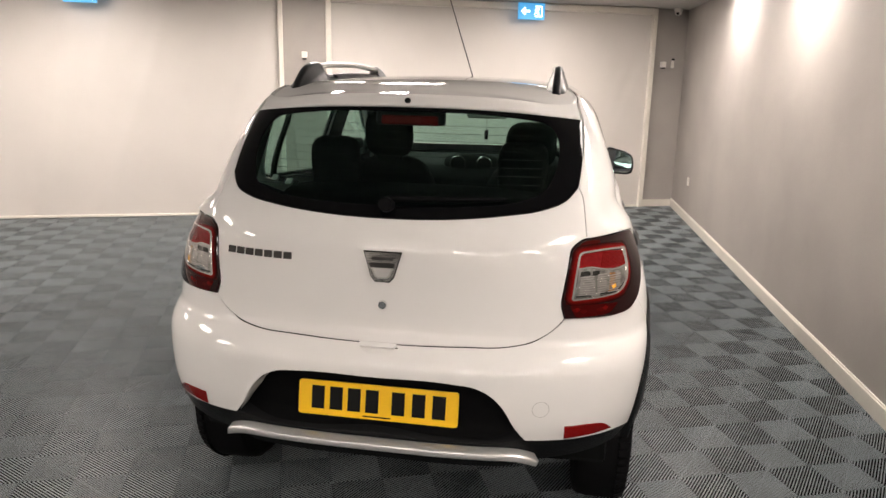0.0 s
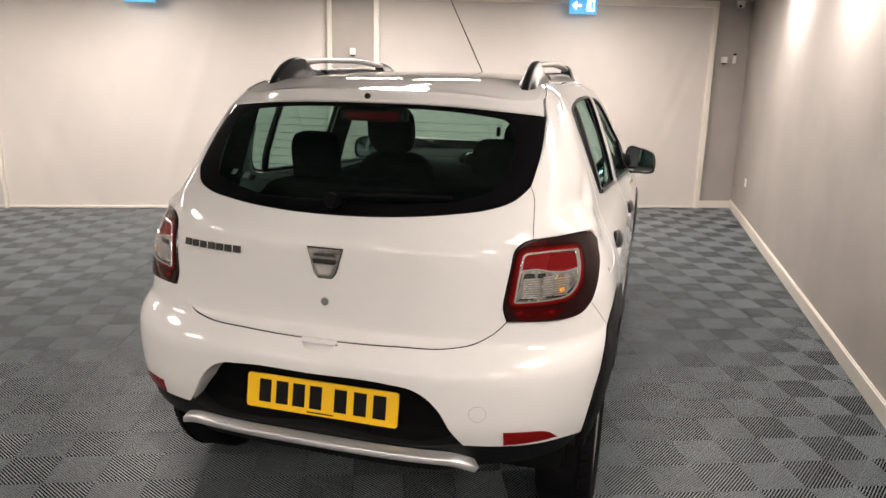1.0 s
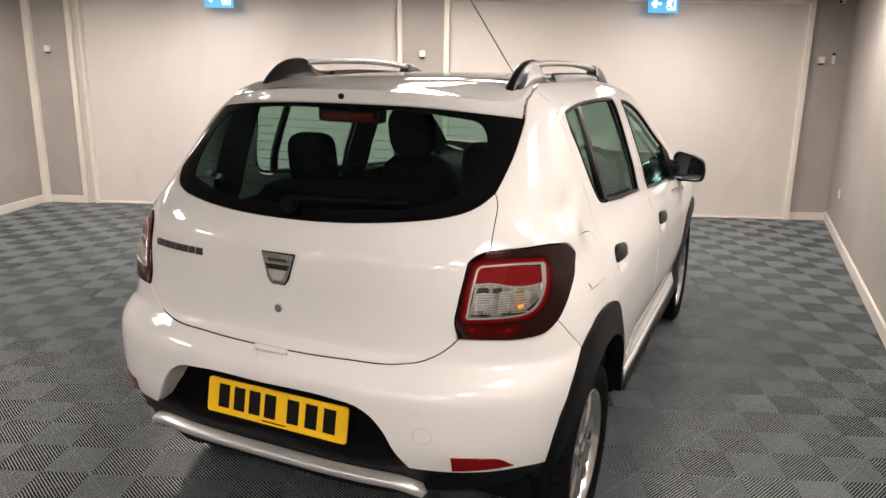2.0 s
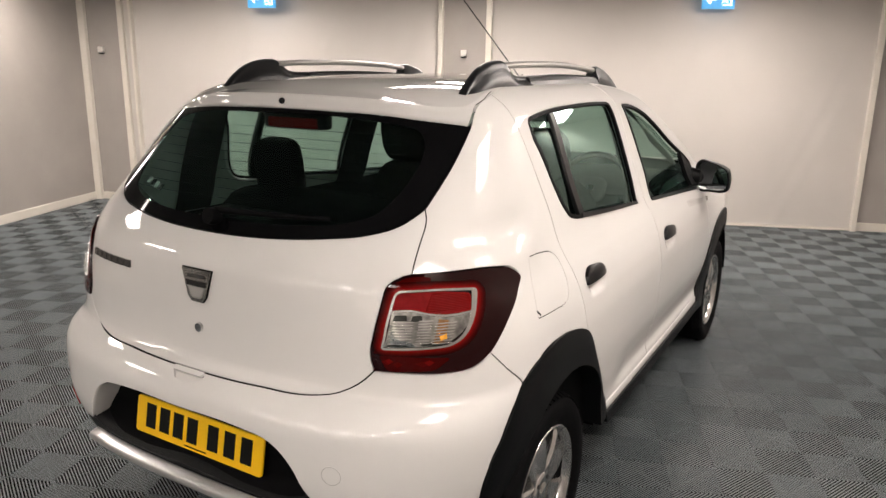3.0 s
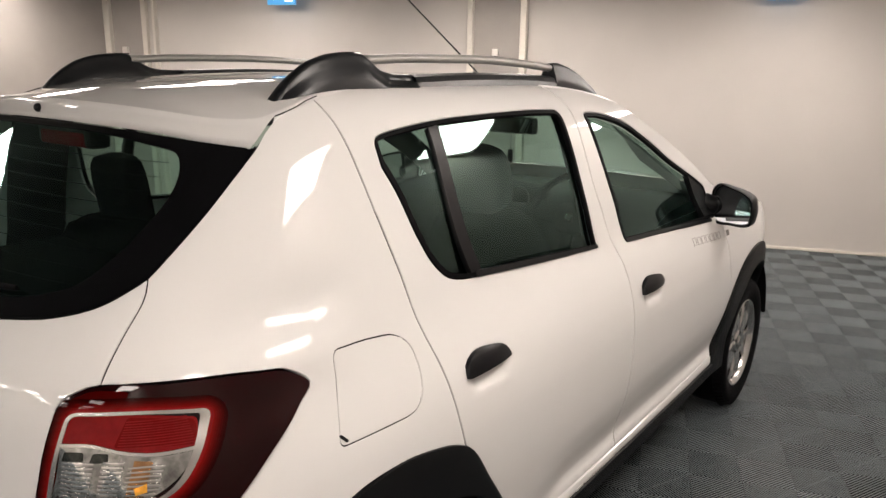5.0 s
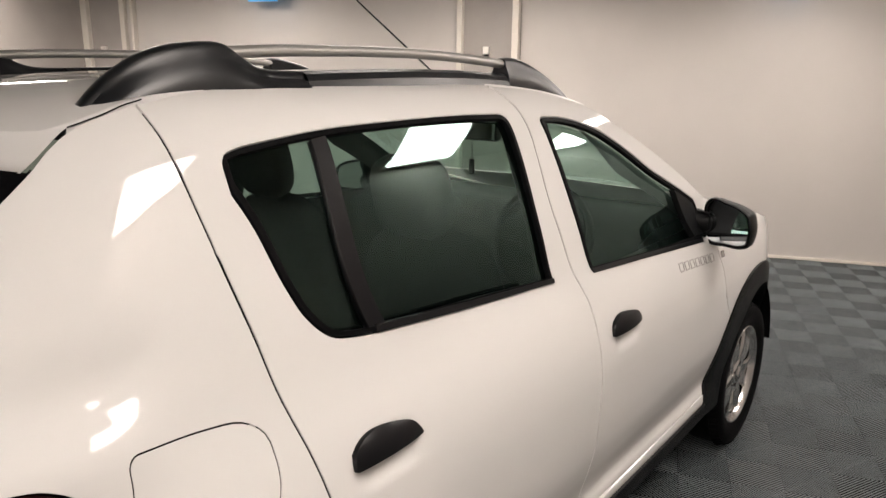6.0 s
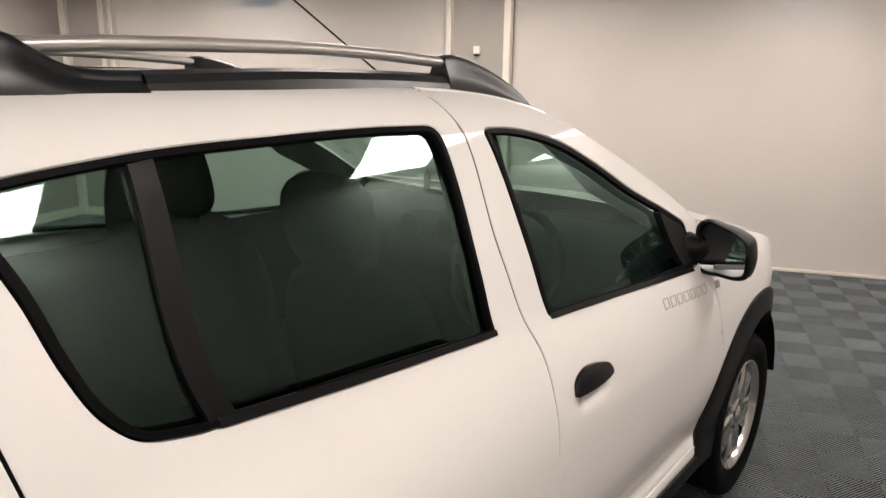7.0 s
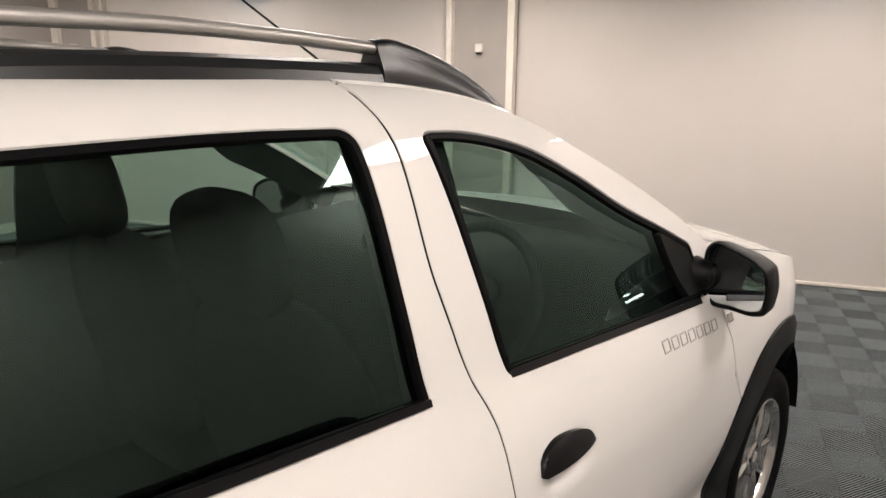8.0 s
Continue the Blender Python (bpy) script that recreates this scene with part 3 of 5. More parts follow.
DOOR_REAR[0], DOOR_REAR[-1] = (*DOOR_REAR[0][:2], 1), (*DOOR_REAR[-1][:2], 1)
ARCH_REAR = [Y(.862, .812, 1), Y(.783, .843), Y(.64, .866), Y(.487, .845), Y(.402, .80, 1)]
ARCH_DOOR = [Y(1.17, .43, 1), Y(1.076, .53), Y(.963, .68), Y(.90, .775), Y(.862, .812, 1)]
DOOR_MID = [Y(1.668, 1.567, 1), Y(1.684, 1.54), Y(1.698, 1.499), Y(1.714, 1.25), Y(1.748, 1.10), Y(1.764, 1.058), Y(1.768, .946), Y(1.770, .855), Y(1.746, .519), Y(1.735, .425, 1)]
DOOR_FRONT = [Y(2.76, 1.16, 1), Y(2.745, 1.05), Y(2.742, .955), Y(2.76, .915), Y(2.80, .80), Y(2.872, .702, 1)]
WINDOW_REAR = [Y(.808, 1.468, .03), Y(.87, 1.479), Y(1.02, 1.493), Y(1.237, 1.50), Y(1.45, 1.502), Y(1.627, 1.498, .035), Y(1.646, 1.098, .012), Y(1.35, 1.121), Y(1.084, 1.139), Y(.985, 1.147), Y(.926, 1.164), Y(.886, 1.204), Y(.860, 1.262), Y(.835, 1.35)]
WINDOW_FRONT = [Y(1.772, 1.484, .022), Y(1.86, 1.480), Y(1.95, 1.466), Y(2.05, 1.440), Y(2.19, 1.38), Y(2.36, 1.292), Y(2.52, 1.224), Y(2.66, 1.163, .03), Y(2.695, 1.040, .02), Y(2.3, 1.057), Y(1.842, 1.085, .012)]


# tail
tailgate = patch("tailgate", GATE_LOW[:-1] + LAMP_IN[:-1] + LAMP_TOP[:1] + GATE_UP[:-1] + GLASS_LOW + flipped(GATE_UP[:-1] + GLASS_LOW[:-1]) + flipped(GATE_LOW[:-1] + LAMP_IN[:-1] + LAMP_TOP[:1]), car, PAINT, label="white painted tailgate")
pane_points = [GLASS_LOW[-1]] + GLASS_LOW[-2:0:-1] + GLASS_SIDE + [X(.3, 1.488)]
pane_loop = pane_points + [X(0, 1.494)] + flipped(pane_points)
opening = [X(0, 1.203), X(.25, 1.207), X(.40, 1.222), X(.48, 1.246, .03), X(.515, 1.32), X(.515, 1.40), X(.485, 1.452, .04), X(.30, 1.474), X(0, 1.480)]
opening = opening + flipped(opening)
patch("rear_window_border", pane_loop, tailgate, GLOSS_BLACK, holes=[opening], lift=.001, thick=.006, gap=.0015, label="black printed border of the rear window")
patch("rear_window", opening, tailgate, GLASS_TAIL, lift=-.0005, thick=0, gap=-.004, label="dark tinted rear window")


def on_skin(u, z, lift=0.0):
    """A pose on the body: x along it, y inwards, z up."""
    p, n = skin(u, z) + lift * skin_normal(u, z), Vector(skin_normal(u, z))
    along = n.cross(Vector((0, 0, 1))).normalized() * -1
    up = along.cross(-n).normalized()
    m = Matrix((along, -n, up)).transposed().to_4x4()
    m.translation = p
    return m


# emblem, a plain shield, and lettering as plain bars
bm = bmesh.new()
m = on_skin(.006 * ROUND, 1.027, .006)
shield = [(-.058, .045), (.058, .045), (.050, .018), (.036, -.030), (.022, -.046), (-.022, -.046), (-.036, -.030), (-.050, .018)]
bm.faces.new([bm.verts.new(m @ Vector((a, 0, b))) for a, b in shield])
bmesh.ops.solidify(bm, geom=bm.faces[:], thickness=.006)
bmesh.ops.bevel(bm, geom=bm.edges[:], offset=.0018, segments=2, affect="EDGES")
emblem = part("emblem", bm, BRIGHT, tailgate, "chrome shield emblem", smooth=40)
bm = bmesh.new()
m1 = on_skin(.006 * ROUND, 1.027, .0012)
bm.faces.new([bm.verts.new(m1 @ Vector((a * 1.06, 0, b * 1.07))) for a, b in shield])
bmesh.ops.solidify(bm, geom=bm.faces[:], thickness=.002)
part("backing", bm, INK, emblem, "black edge")
m3 = on_skin(.006 * ROUND, 1.027, .0073)
bm = bmesh.new()
bm.faces.new([bm.verts.new(m3 @ Vector((a, 0, b))) for a, b in ((-.036, -.003), (.036, -.003), (.024, -.030), (.015, -.037), (-.015, -.037), (-.024, -.030))])
bmesh.ops.solidify(bm, geom=bm.faces[:], thickness=.001)
part("inlay_edge", bm, RAIL, emblem)
m2 = on_skin(.006 * ROUND, 1.027, .0078)
bm = bmesh.new()
bm.faces.new([bm.verts.new(m2 @ Vector((a, 0, b))) for a, b in ((-.040, .012), (.040, .012), (.036, -.002), (-.036, -.002))])
bmesh.ops.solidify(bm, geom=bm.faces[:], thickness=.001)
part("band", bm, LETTER, emblem, "grey band")
bm = bmesh.new()
bm.faces.new([bm.verts.new(m2 @ Vector((a, 0, b))) for a, b in ((-.030, -.005), (.030, -.005), (.020, -.027), (.013, -.033), (-.013, -.033), (-.020, -.027))])
bmesh.ops.solidify(bm, geom=bm.faces[:], thickness=.001)
part("inlay", bm, PAINT, emblem, "white inlay")
bar_writing("bar", [(m2 @ Matrix.Translation((0, 0, .026)), .066, .009)], emblem, LETTER, "dark grey bar", .0008)
part("lock", cylinder(bmesh.new(), skin(.008, .906) + np.array([0, .004, 0]), skin(.008, .906) - np.array([0, .007, 0]), .0155, .0125), CHROME, tailgate, "round metal lock", smooth=40)
for k in range(7):
    x = -.506 + .034 * k
    bar_writing("letter_bar", [(on_skin(X(x, 1.041)[0], 1.041, .003), .026, .022)], tailgate, LETTER, "plain dark chrome bar", .003)
patch("grip", [X(-.054, .793, .003), X(.066, .793, .003), X(.058, .7850, .003), X(-.050, .7850, .003)], tailgate, PAINT, lift=.0045, thick=.010, gap=0, label="white grip under the tailgate edge")
for k in range(9):
    z = 1.245 + .024 * k
    patch("heating_line", [X(-.47, z - .0006, 1), X(0, z + .003), X(.47, z - .0006, 1), X(.47, z + .0006, 1), X(0, z + .0042), X(-.47, z + .0006, 1)], tailgate, SEAL_BLACK, lift=-.003, thick=0, gap=0, step=.1)
# wiper
bm = cylinder(bmesh.new(), (0.0, .118, 1.212), (0.0, .150, 1.205), .022, .026)
wiper = part("rear_wiper", bm, SEAL_BLACK, tailgate, "black rear wiper", smooth=40)
rows = []
for k in range(19):
    f = k / 18
    u, z = X(.37 * f, 1.205)[0], 1.208 + .016 * f
    p, r = skin(u, z) + (.024 - .014 * f) * skin_normal(u, z), .010 - .004 * f
    rows.append([(p[0], p[1] + .6 * r * math.cos(a), p[2] + r * math.sin(a)) for a in np.linspace(0, 2 * math.pi, 8, endpoint=False)])
verts, faces = grid_mesh(rows, True)
mesh_object("arm", verts, faces, SEAL_BLACK, wiper, smooth=True)

# bumper
INSERT = [X(0, .70), X(.25, .698), X(.315, .690), X(.36, .668), X(.392, .637), X(.441, .556), X(.470, .517, 1)]
BUMPER_END = [X(.58, .514), Y(.10, .513), Y(.17, .511), Y(.248, .497, 1), Y(.260, .62), Y(.30, .70), Y(.36, .774), Y(.402, .80, 1), Y(.352, .862)]
RECESS = [X(-.050, .787, .004), X(.070, .787, .004), X(.034, .766, .008), X(-.030, .772, .006)]
half = INSERT + BUMPER_END + LAMP_LOW[:-1] + GATE_LOW[:0:-1]
bumper = patch("rear_bumper", half + [GATE_LOW[0]] + flipped(half), car, PAINT, holes=[RECESS], thick=.022, gap=.0018, label="white painted rear bumper")
patch("finger_recess", [X(-.056, .792, 1), X(.076, .792, 1), X(.040, .760, 1), X(-.036, .766, 1)], bumper, PAINT, lift=-.004, thick=0, gap=0, step=.006, label="shallow finger recess", bulge=lambda u, z: -.006 * np.clip((z - .768) / .014, 0, 1))
low = INSERT[:-1] + [X(.472, .512, 1), X(.46, .497, 1), X(.30, .497)]
sink = stations([.49, .53, .60, .72], [-.018, -.060, -.080, -.088])
patch("bumper_insert", [X(0, .497)] + low[::-1] + flipped(low[::-1]), bumper, INSERT_BLACK, thick=0, gap=-.001, label="recessed black plastic panel", bulge=lambda u, z: sink(z))
line = outline(INSERT[:-1] + [X(.474, .50, 1), X(0, .50, 1)], .012)
line = np.array([p for p in line if p[1] > .5005 and p[0] > .006])
line = line[np.lexsort((-line[:, 1], line[:, 0]))]
line = np.concatenate([(line * (-1, 1))[::-1], line])
rows = [[tuple(skin(u, z) + skin_normal(u, z) * (d * (float(sink(z)) - .002) - (1 - d) * .008)) for d in (0, .5, 1)] for u, z in line]
verts, faces = grid_mesh(rows)
mesh_object("recess_edge", verts, faces, PAINT, bumper, smooth=True)
low = [X(0, .428), X(.45, .428), X(.60, .44), X(.70, .452), Y(.20, .462, 1), Y(.262, .497, 1), Y(.17, .521), Y(.10, .521), X(.58, .523), X(.47, .522), X(.40, .506), X(0, .506)]
patch("valance", low + flipped(low), bumper, PLASTIC, lift=-.004, thick=.07, gap=0, label="black plastic lower bumper")
rows = []
for x in np.linspace(-.512, .512, 93):
    drop = max(0.0, (abs(x) - .40) / .122)
    zc = .478 - .038 * drop ** 2.2
    end = math.sqrt(max(0.0, 1 - max(0.0, (abs(x) - .496) / .016) ** 2)) * .97 + .03
    u = X(x, zc)[0]
    p, n = skin(u, zc) + .016 * skin_normal(u, zc), skin_normal(u, zc)
    row = []
    for a in np.linspace(0, 2 * math.pi, 20, endpoint=False):
        c, s_ = math.cos(a), math.sin(a)
        q = p + n * (.017 * end * math.copysign(abs(c) ** .4, c))
        row.append((q[0], q[1], q[2] + .0115 * end * math.copysign(abs(s_) ** .4, s_)))
    rows.append(row)
verts, faces = grid_mesh(rows, True)
mesh_object("skid_trim", verts, faces, SKID, bumper, "silver skid trim under the bumper", smooth=True)
low = [X(0, .412), X(.30, .412), X(.42, .420), X(.48, .448, 1), X(0, .470)]
patch("skid_foot", low + flipped(low), bumper, PLASTIC, lift=.010, thick=.03, gap=0)
for s in (1, -1):
    patch("reflector", [X(.586, .568, 1), X(.66, .566), X(.708, .556), X(.735, .527, 1), X(.66, .523), X(.586, .520, 1)], bumper, REFLECTOR, lift=.003, thick=.008, gap=.001, side=s, label="red bumper reflector")
ring = [X(.513 + .026 * math.cos(a), .629 + .026 * math.sin(a)) for a in np.linspace(0, 2 * math.pi, 12, endpoint=False)]
cap = patch("tow_cap", ring, bumper, PAINT, lift=.0008, thick=.002, gap=0, label="round white tow-eye cover")
patch("joint", ring, cap, GREY_INK, holes=[[X(.513 + .0247 * math.cos(a), .629 + .0247 * math.sin(a)) for a in np.linspace(0, 2 * math.pi, 12, endpoint=False)]], lift=.0014, thick=0, gap=0)
# number plate with plain bars
bm = bmesh.new()
rim = [(cx + .010 * math.cos(a), cz + .010 * math.sin(a)) for cx, cz, a0 in ((.25, .0455, 0), (-.25, .0455, 90), (-.25, -.0455, 180), (.25, -.0455, 270)) for a in (math.radians(a0 + 15 * k) for k in range(7))]
bm.faces.new([bm.verts.new((a, -.003, b)) for a, b in rim])
back = bmesh.ops.extrude_face_region(bm, geom=bm.faces[:])
bmesh.ops.translate(bm, verts=[v for v in back["geom"] if isinstance(v, bmesh.types.BMVert)], vec=(0, .006, 0))
bmesh.ops.recalc_face_normals(bm, faces=bm.faces[:])
PLATE = Matrix.Translation((0, .0285, .5885)) @ pose(0, 0, 0, -10.5)
bm.transform(PLATE)
plate = part("number_plate", bm, YELLOW, bumper, "yellow rear number plate")
for x in (-.195, -.135, -.076, -.017, .068, .134, .199):
    bar_writing("bar", [(PLATE @ Matrix.Translation((x, -.0035, .002)), .042, .074)], plate, INK, "plain black bar", .0008)
bar_writing("bar", [(PLATE @ Matrix.Translation((.0, -.0035, -.047)), .09, .004)], plate, INK, "thin dark bar", .0006)

# lamps
LAMP_UP, LAMP_MID = 1.084, 1.034
CHROME_RING = [X(.597, LAMP_UP, .018), X(.680, LAMP_UP), Y(.322, 1.075, .016), Y(.296, 1.025), Y(.262, .978), Y(.228, .948, .03), X(.66, .943), X(.582, .941, .010), X(.588, 1.0)]


def tail_lamp(s):
    """A dark red shell, a chrome frame round a ribbed red lens and a clear one with bowls behind it."""
    def shell(u, z):
        return .006 * np.clip((u - .62) / .25, 0, 1)

    lamp = patch("tail_lamp", LAMP_IN[:-1] + LAMP_TOP[:-1] + LAMP_OUT[:-1] + LAMP_LOW[:-1], car, DARK_RED, lift=.006, thick=.02, gap=.0025, side=s, step=.02, label="dark red wrap-round tail lamp with a clear lower lens", bulge=shell)
    left, right = X(.591, 1.0)[0], Y(.285, 1.0)[0]

    def bowls(u, z):
        """Three shallow swells side by side."""
        return shell(u, z) + .0045 * np.abs(np.sin(3 * math.pi * np.clip((u - left) / (right - left), 0, 1))) * np.clip((z - .945) / .02, 0, 1)

    def glass(name, points, mat, up, label="", holes=(), thick=.004, form=shell, step=.02):
        return patch(name, points, lamp, mat, holes=holes, lift=up, thick=thick, gap=0, side=s, step=step, label=label, bulge=form)

    def ring(d, wide=0.0):
        """The frame's outline moved in by d, and further at its outer end."""
        out = []
        for u, z in inset(outline(CHROME_RING), d):
            k = min(1.0, max(0.0, (u - X(.66, 1.06)[0]) / (Y(.322, 1.06)[0] - X(.66, 1.06)[0])))
            out.append((u - wide * k ** 1.5, z, 0))
        return out

    def at(x, z, c=0):
        return X(x, z, c)

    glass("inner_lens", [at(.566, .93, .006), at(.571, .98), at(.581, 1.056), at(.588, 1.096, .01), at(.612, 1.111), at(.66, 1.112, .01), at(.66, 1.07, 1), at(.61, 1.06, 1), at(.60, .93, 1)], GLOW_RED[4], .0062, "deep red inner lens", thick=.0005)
    # the glow round the frame, coloured in as rings that darken outwards
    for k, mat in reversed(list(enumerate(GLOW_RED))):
        glass("glow_band", ring(-.0045 - .0023 * k, -.003 - .0012 * k), mat, .0076 - .0002 * k, "deep red glow ring round the frame", [ring(.002)], .001)
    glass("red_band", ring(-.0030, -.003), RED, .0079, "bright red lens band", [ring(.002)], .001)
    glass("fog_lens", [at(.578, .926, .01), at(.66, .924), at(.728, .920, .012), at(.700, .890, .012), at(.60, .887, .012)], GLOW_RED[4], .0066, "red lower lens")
    # small brighter reds painted in place of glimmers in the lower lens
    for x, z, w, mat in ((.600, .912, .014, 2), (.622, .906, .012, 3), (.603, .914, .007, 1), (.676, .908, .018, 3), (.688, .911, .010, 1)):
        glass("lens_glint", [at(x - w, z), at(x, z - .009), at(x + w, z), at(x, z + .006)], GLOW_RED[mat], .0078 - .0003 * mat, thick=.001)
    glass("chrome_frame", CHROME_RING, BRIGHT, .0105, "chrome frame round the lenses", [ring(.0050, .012)], .007)
    wave = [X(.597, LAMP_MID, 1), X(.640, LAMP_MID + .001), X(.672, LAMP_MID - .008), X(.700, LAMP_MID - .013), Y(.290, LAMP_MID - .011, 1)]
    glass("red_lens", [(u, z + .003, c) for u, z, c in wave] + [Y(.300, 1.066, .008), X(.68, LAMP_UP - .006), X(.603, LAMP_UP - .006, .008)], RED, .0080, "ribbed red brake lens")
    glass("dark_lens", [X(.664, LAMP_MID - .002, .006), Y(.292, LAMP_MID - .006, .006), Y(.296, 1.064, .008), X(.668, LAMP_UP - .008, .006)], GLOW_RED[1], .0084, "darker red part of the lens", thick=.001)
    for k in range(11):
        z = 1.031 + .0038 * k
        glass("rib", [X(.668, z - .0008, 1), Y(.288, z - .0008, 1), Y(.288, z + .0010, 1), X(.668, z + .0010, 1)], RED, .0094, thick=.002)
    glass("clear_lens", [(u, z - .003, c) for u, z, c in wave] + [Y(.252, .982), Y(.220, .957, .02), X(.66, .949), X(.588, .947, .006)], CLEAR, .0072, "clear ribbed lens over a silver reflector", form=bowls, step=.008)
    # dark patches painted where the bowls lie in shade
    for x0, x1, z0, z1 in ((.603, .632, 1.012, 1.026), (.640, .662, 1.010, 1.024), (.594, .640, .9495, .9545), (.668, .706, .952, .9585)):
        glass("reflector_shade", [at(x0, z0, .002), at(x1, z0 + .001, .002), at(x1 - .002, z1, .003), at(x0 + .002, z1, .003)], SHADED_METAL, .0084, thick=.001, form=bowls)
    glass("chrome_wave", [(u, z - .0024, c) for u, z, c in wave] + [(u, z + .0024, c) for u, z, c in reversed(wave)], BRIGHT, .0108, thick=.005)
    glass("amber_shell", [at(.690, .957, 1), Y(.212, .960, 1), Y(.232, 1.010, 1), at(.692, 1.014, 1)], COPPER, .0080, "brownish indicator reflector", thick=.001, form=bowls)
    glass("amber_bulb", [Y(.206, .964, 1), Y(.218, .968, 1), Y(.220, .980, 1), Y(.206, .974, 1)], AMBER, .0092, "amber indicator bulb", thick=.001, form=bowls)
    for k in range(10):
        z = .957 + .0066 * k
        for x0, x1, dz in ((.604, .646, 0), (.656, .682, .0020), (.688, .724, .0010)):
            if z + dz < 1.016 - .10 * max(0, x1 - .65):
                glass("rib", [at(x0, z + dz - .0014, 1), at(x1, z + dz - .0014, 1), at(x1, z + dz + .0012, 1), at(x0, z + dz + .0012, 1)], CHROME, .0088, thick=.001, form=bowls)
    return lamp


for s in (1, -1):
    tail_lamp(s)

# sides
ROOF_EDGE = stations([.43, .55, .66, .712, .8, 1.0, 1.4, 1.668, 1.9, 2.05, 2.2, 2.4, 2.6, 2.76], [1.485, 1.50, 1.530, 1.546, 1.560, 1.569, 1.571, 1.567, 1.546, 1.508, 1.447, 1.357, 1.255, 1.165])
FUEL = [Y(.550, 1.108, .02), Y(.66, 1.101), Y(.755, 1.090, .055), Y(.760, 1.02), Y(.738, .944, .05), Y(.512, .953, .018)]


HANDLES = ((.893, .956), (1.845, .918))


def scallop(u, z):
    """The hollow along the foot of the doors and the pockets under the handles."""
    a, b = np.clip((.625 - z) / .150, 0, 1), np.clip((z - .428) / .045, 0, 1)
    e = np.clip((u - Y(1.20, .5)[0]) / .24, 0, 1)
    d = -.012 * (a * a * (3 - 2 * a)) * (b * b * (3 - 2 * b)) * (e * e * (3 - 2 * e))
    for y0, z0 in HANDLES:
        c = Y(y0 + .09, z0 - .005)
        d = d - .016 * np.exp(-(((u - c[0]) / .062) ** 4 + ((z - c[1]) / .034) ** 4))
    return d


def shoulder(u, z):
    """The swell of the quarter panel above the lamp."""
    s = (z - 1.156) / .046
    d = u - Y(.42, 1.16)[0]
    f = np.clip((d - .13) / .21, 0, 1)
    post = .008 * np.exp(-((u - Y(.49, 1.40)[0]) / .15) ** 2 - ((z - 1.41) / .09) ** 2)
    return post - .0285 * s * np.exp(-s * s / 2) * np.where(d < 0, np.exp(-(d / .17) ** 4), 1 - f * f * (3 - 2 * f))


def pane_form(u, z):
    """The side glass leans in a little more than the door, stays flat up to its top; that of the rear door stands upright at its foot."""
    h, y = np.clip(z - 1.35, 0, 1), u - ROUND + .88
    lean = np.where(y > 1.72, .09, .04)
    top = np.clip(z - 1.40, 0, 1)
    flat = .93 * np.where(top > 0, half_width(1.40) - .40 * top - half_width(z), 0)
    foot = np.where(y > 1.72, 0, .42) * np.clip(1.29 - z, 0, 1) ** 2
    return flat - foot - lean * (h - .03 * (1 - np.exp(-h / .03))) - .010 * (1 - np.exp(-np.clip(y - 1.80, 0, 2) / .33))


def door_form(u, z):
    return scallop(u, z) + shoulder(u, z)


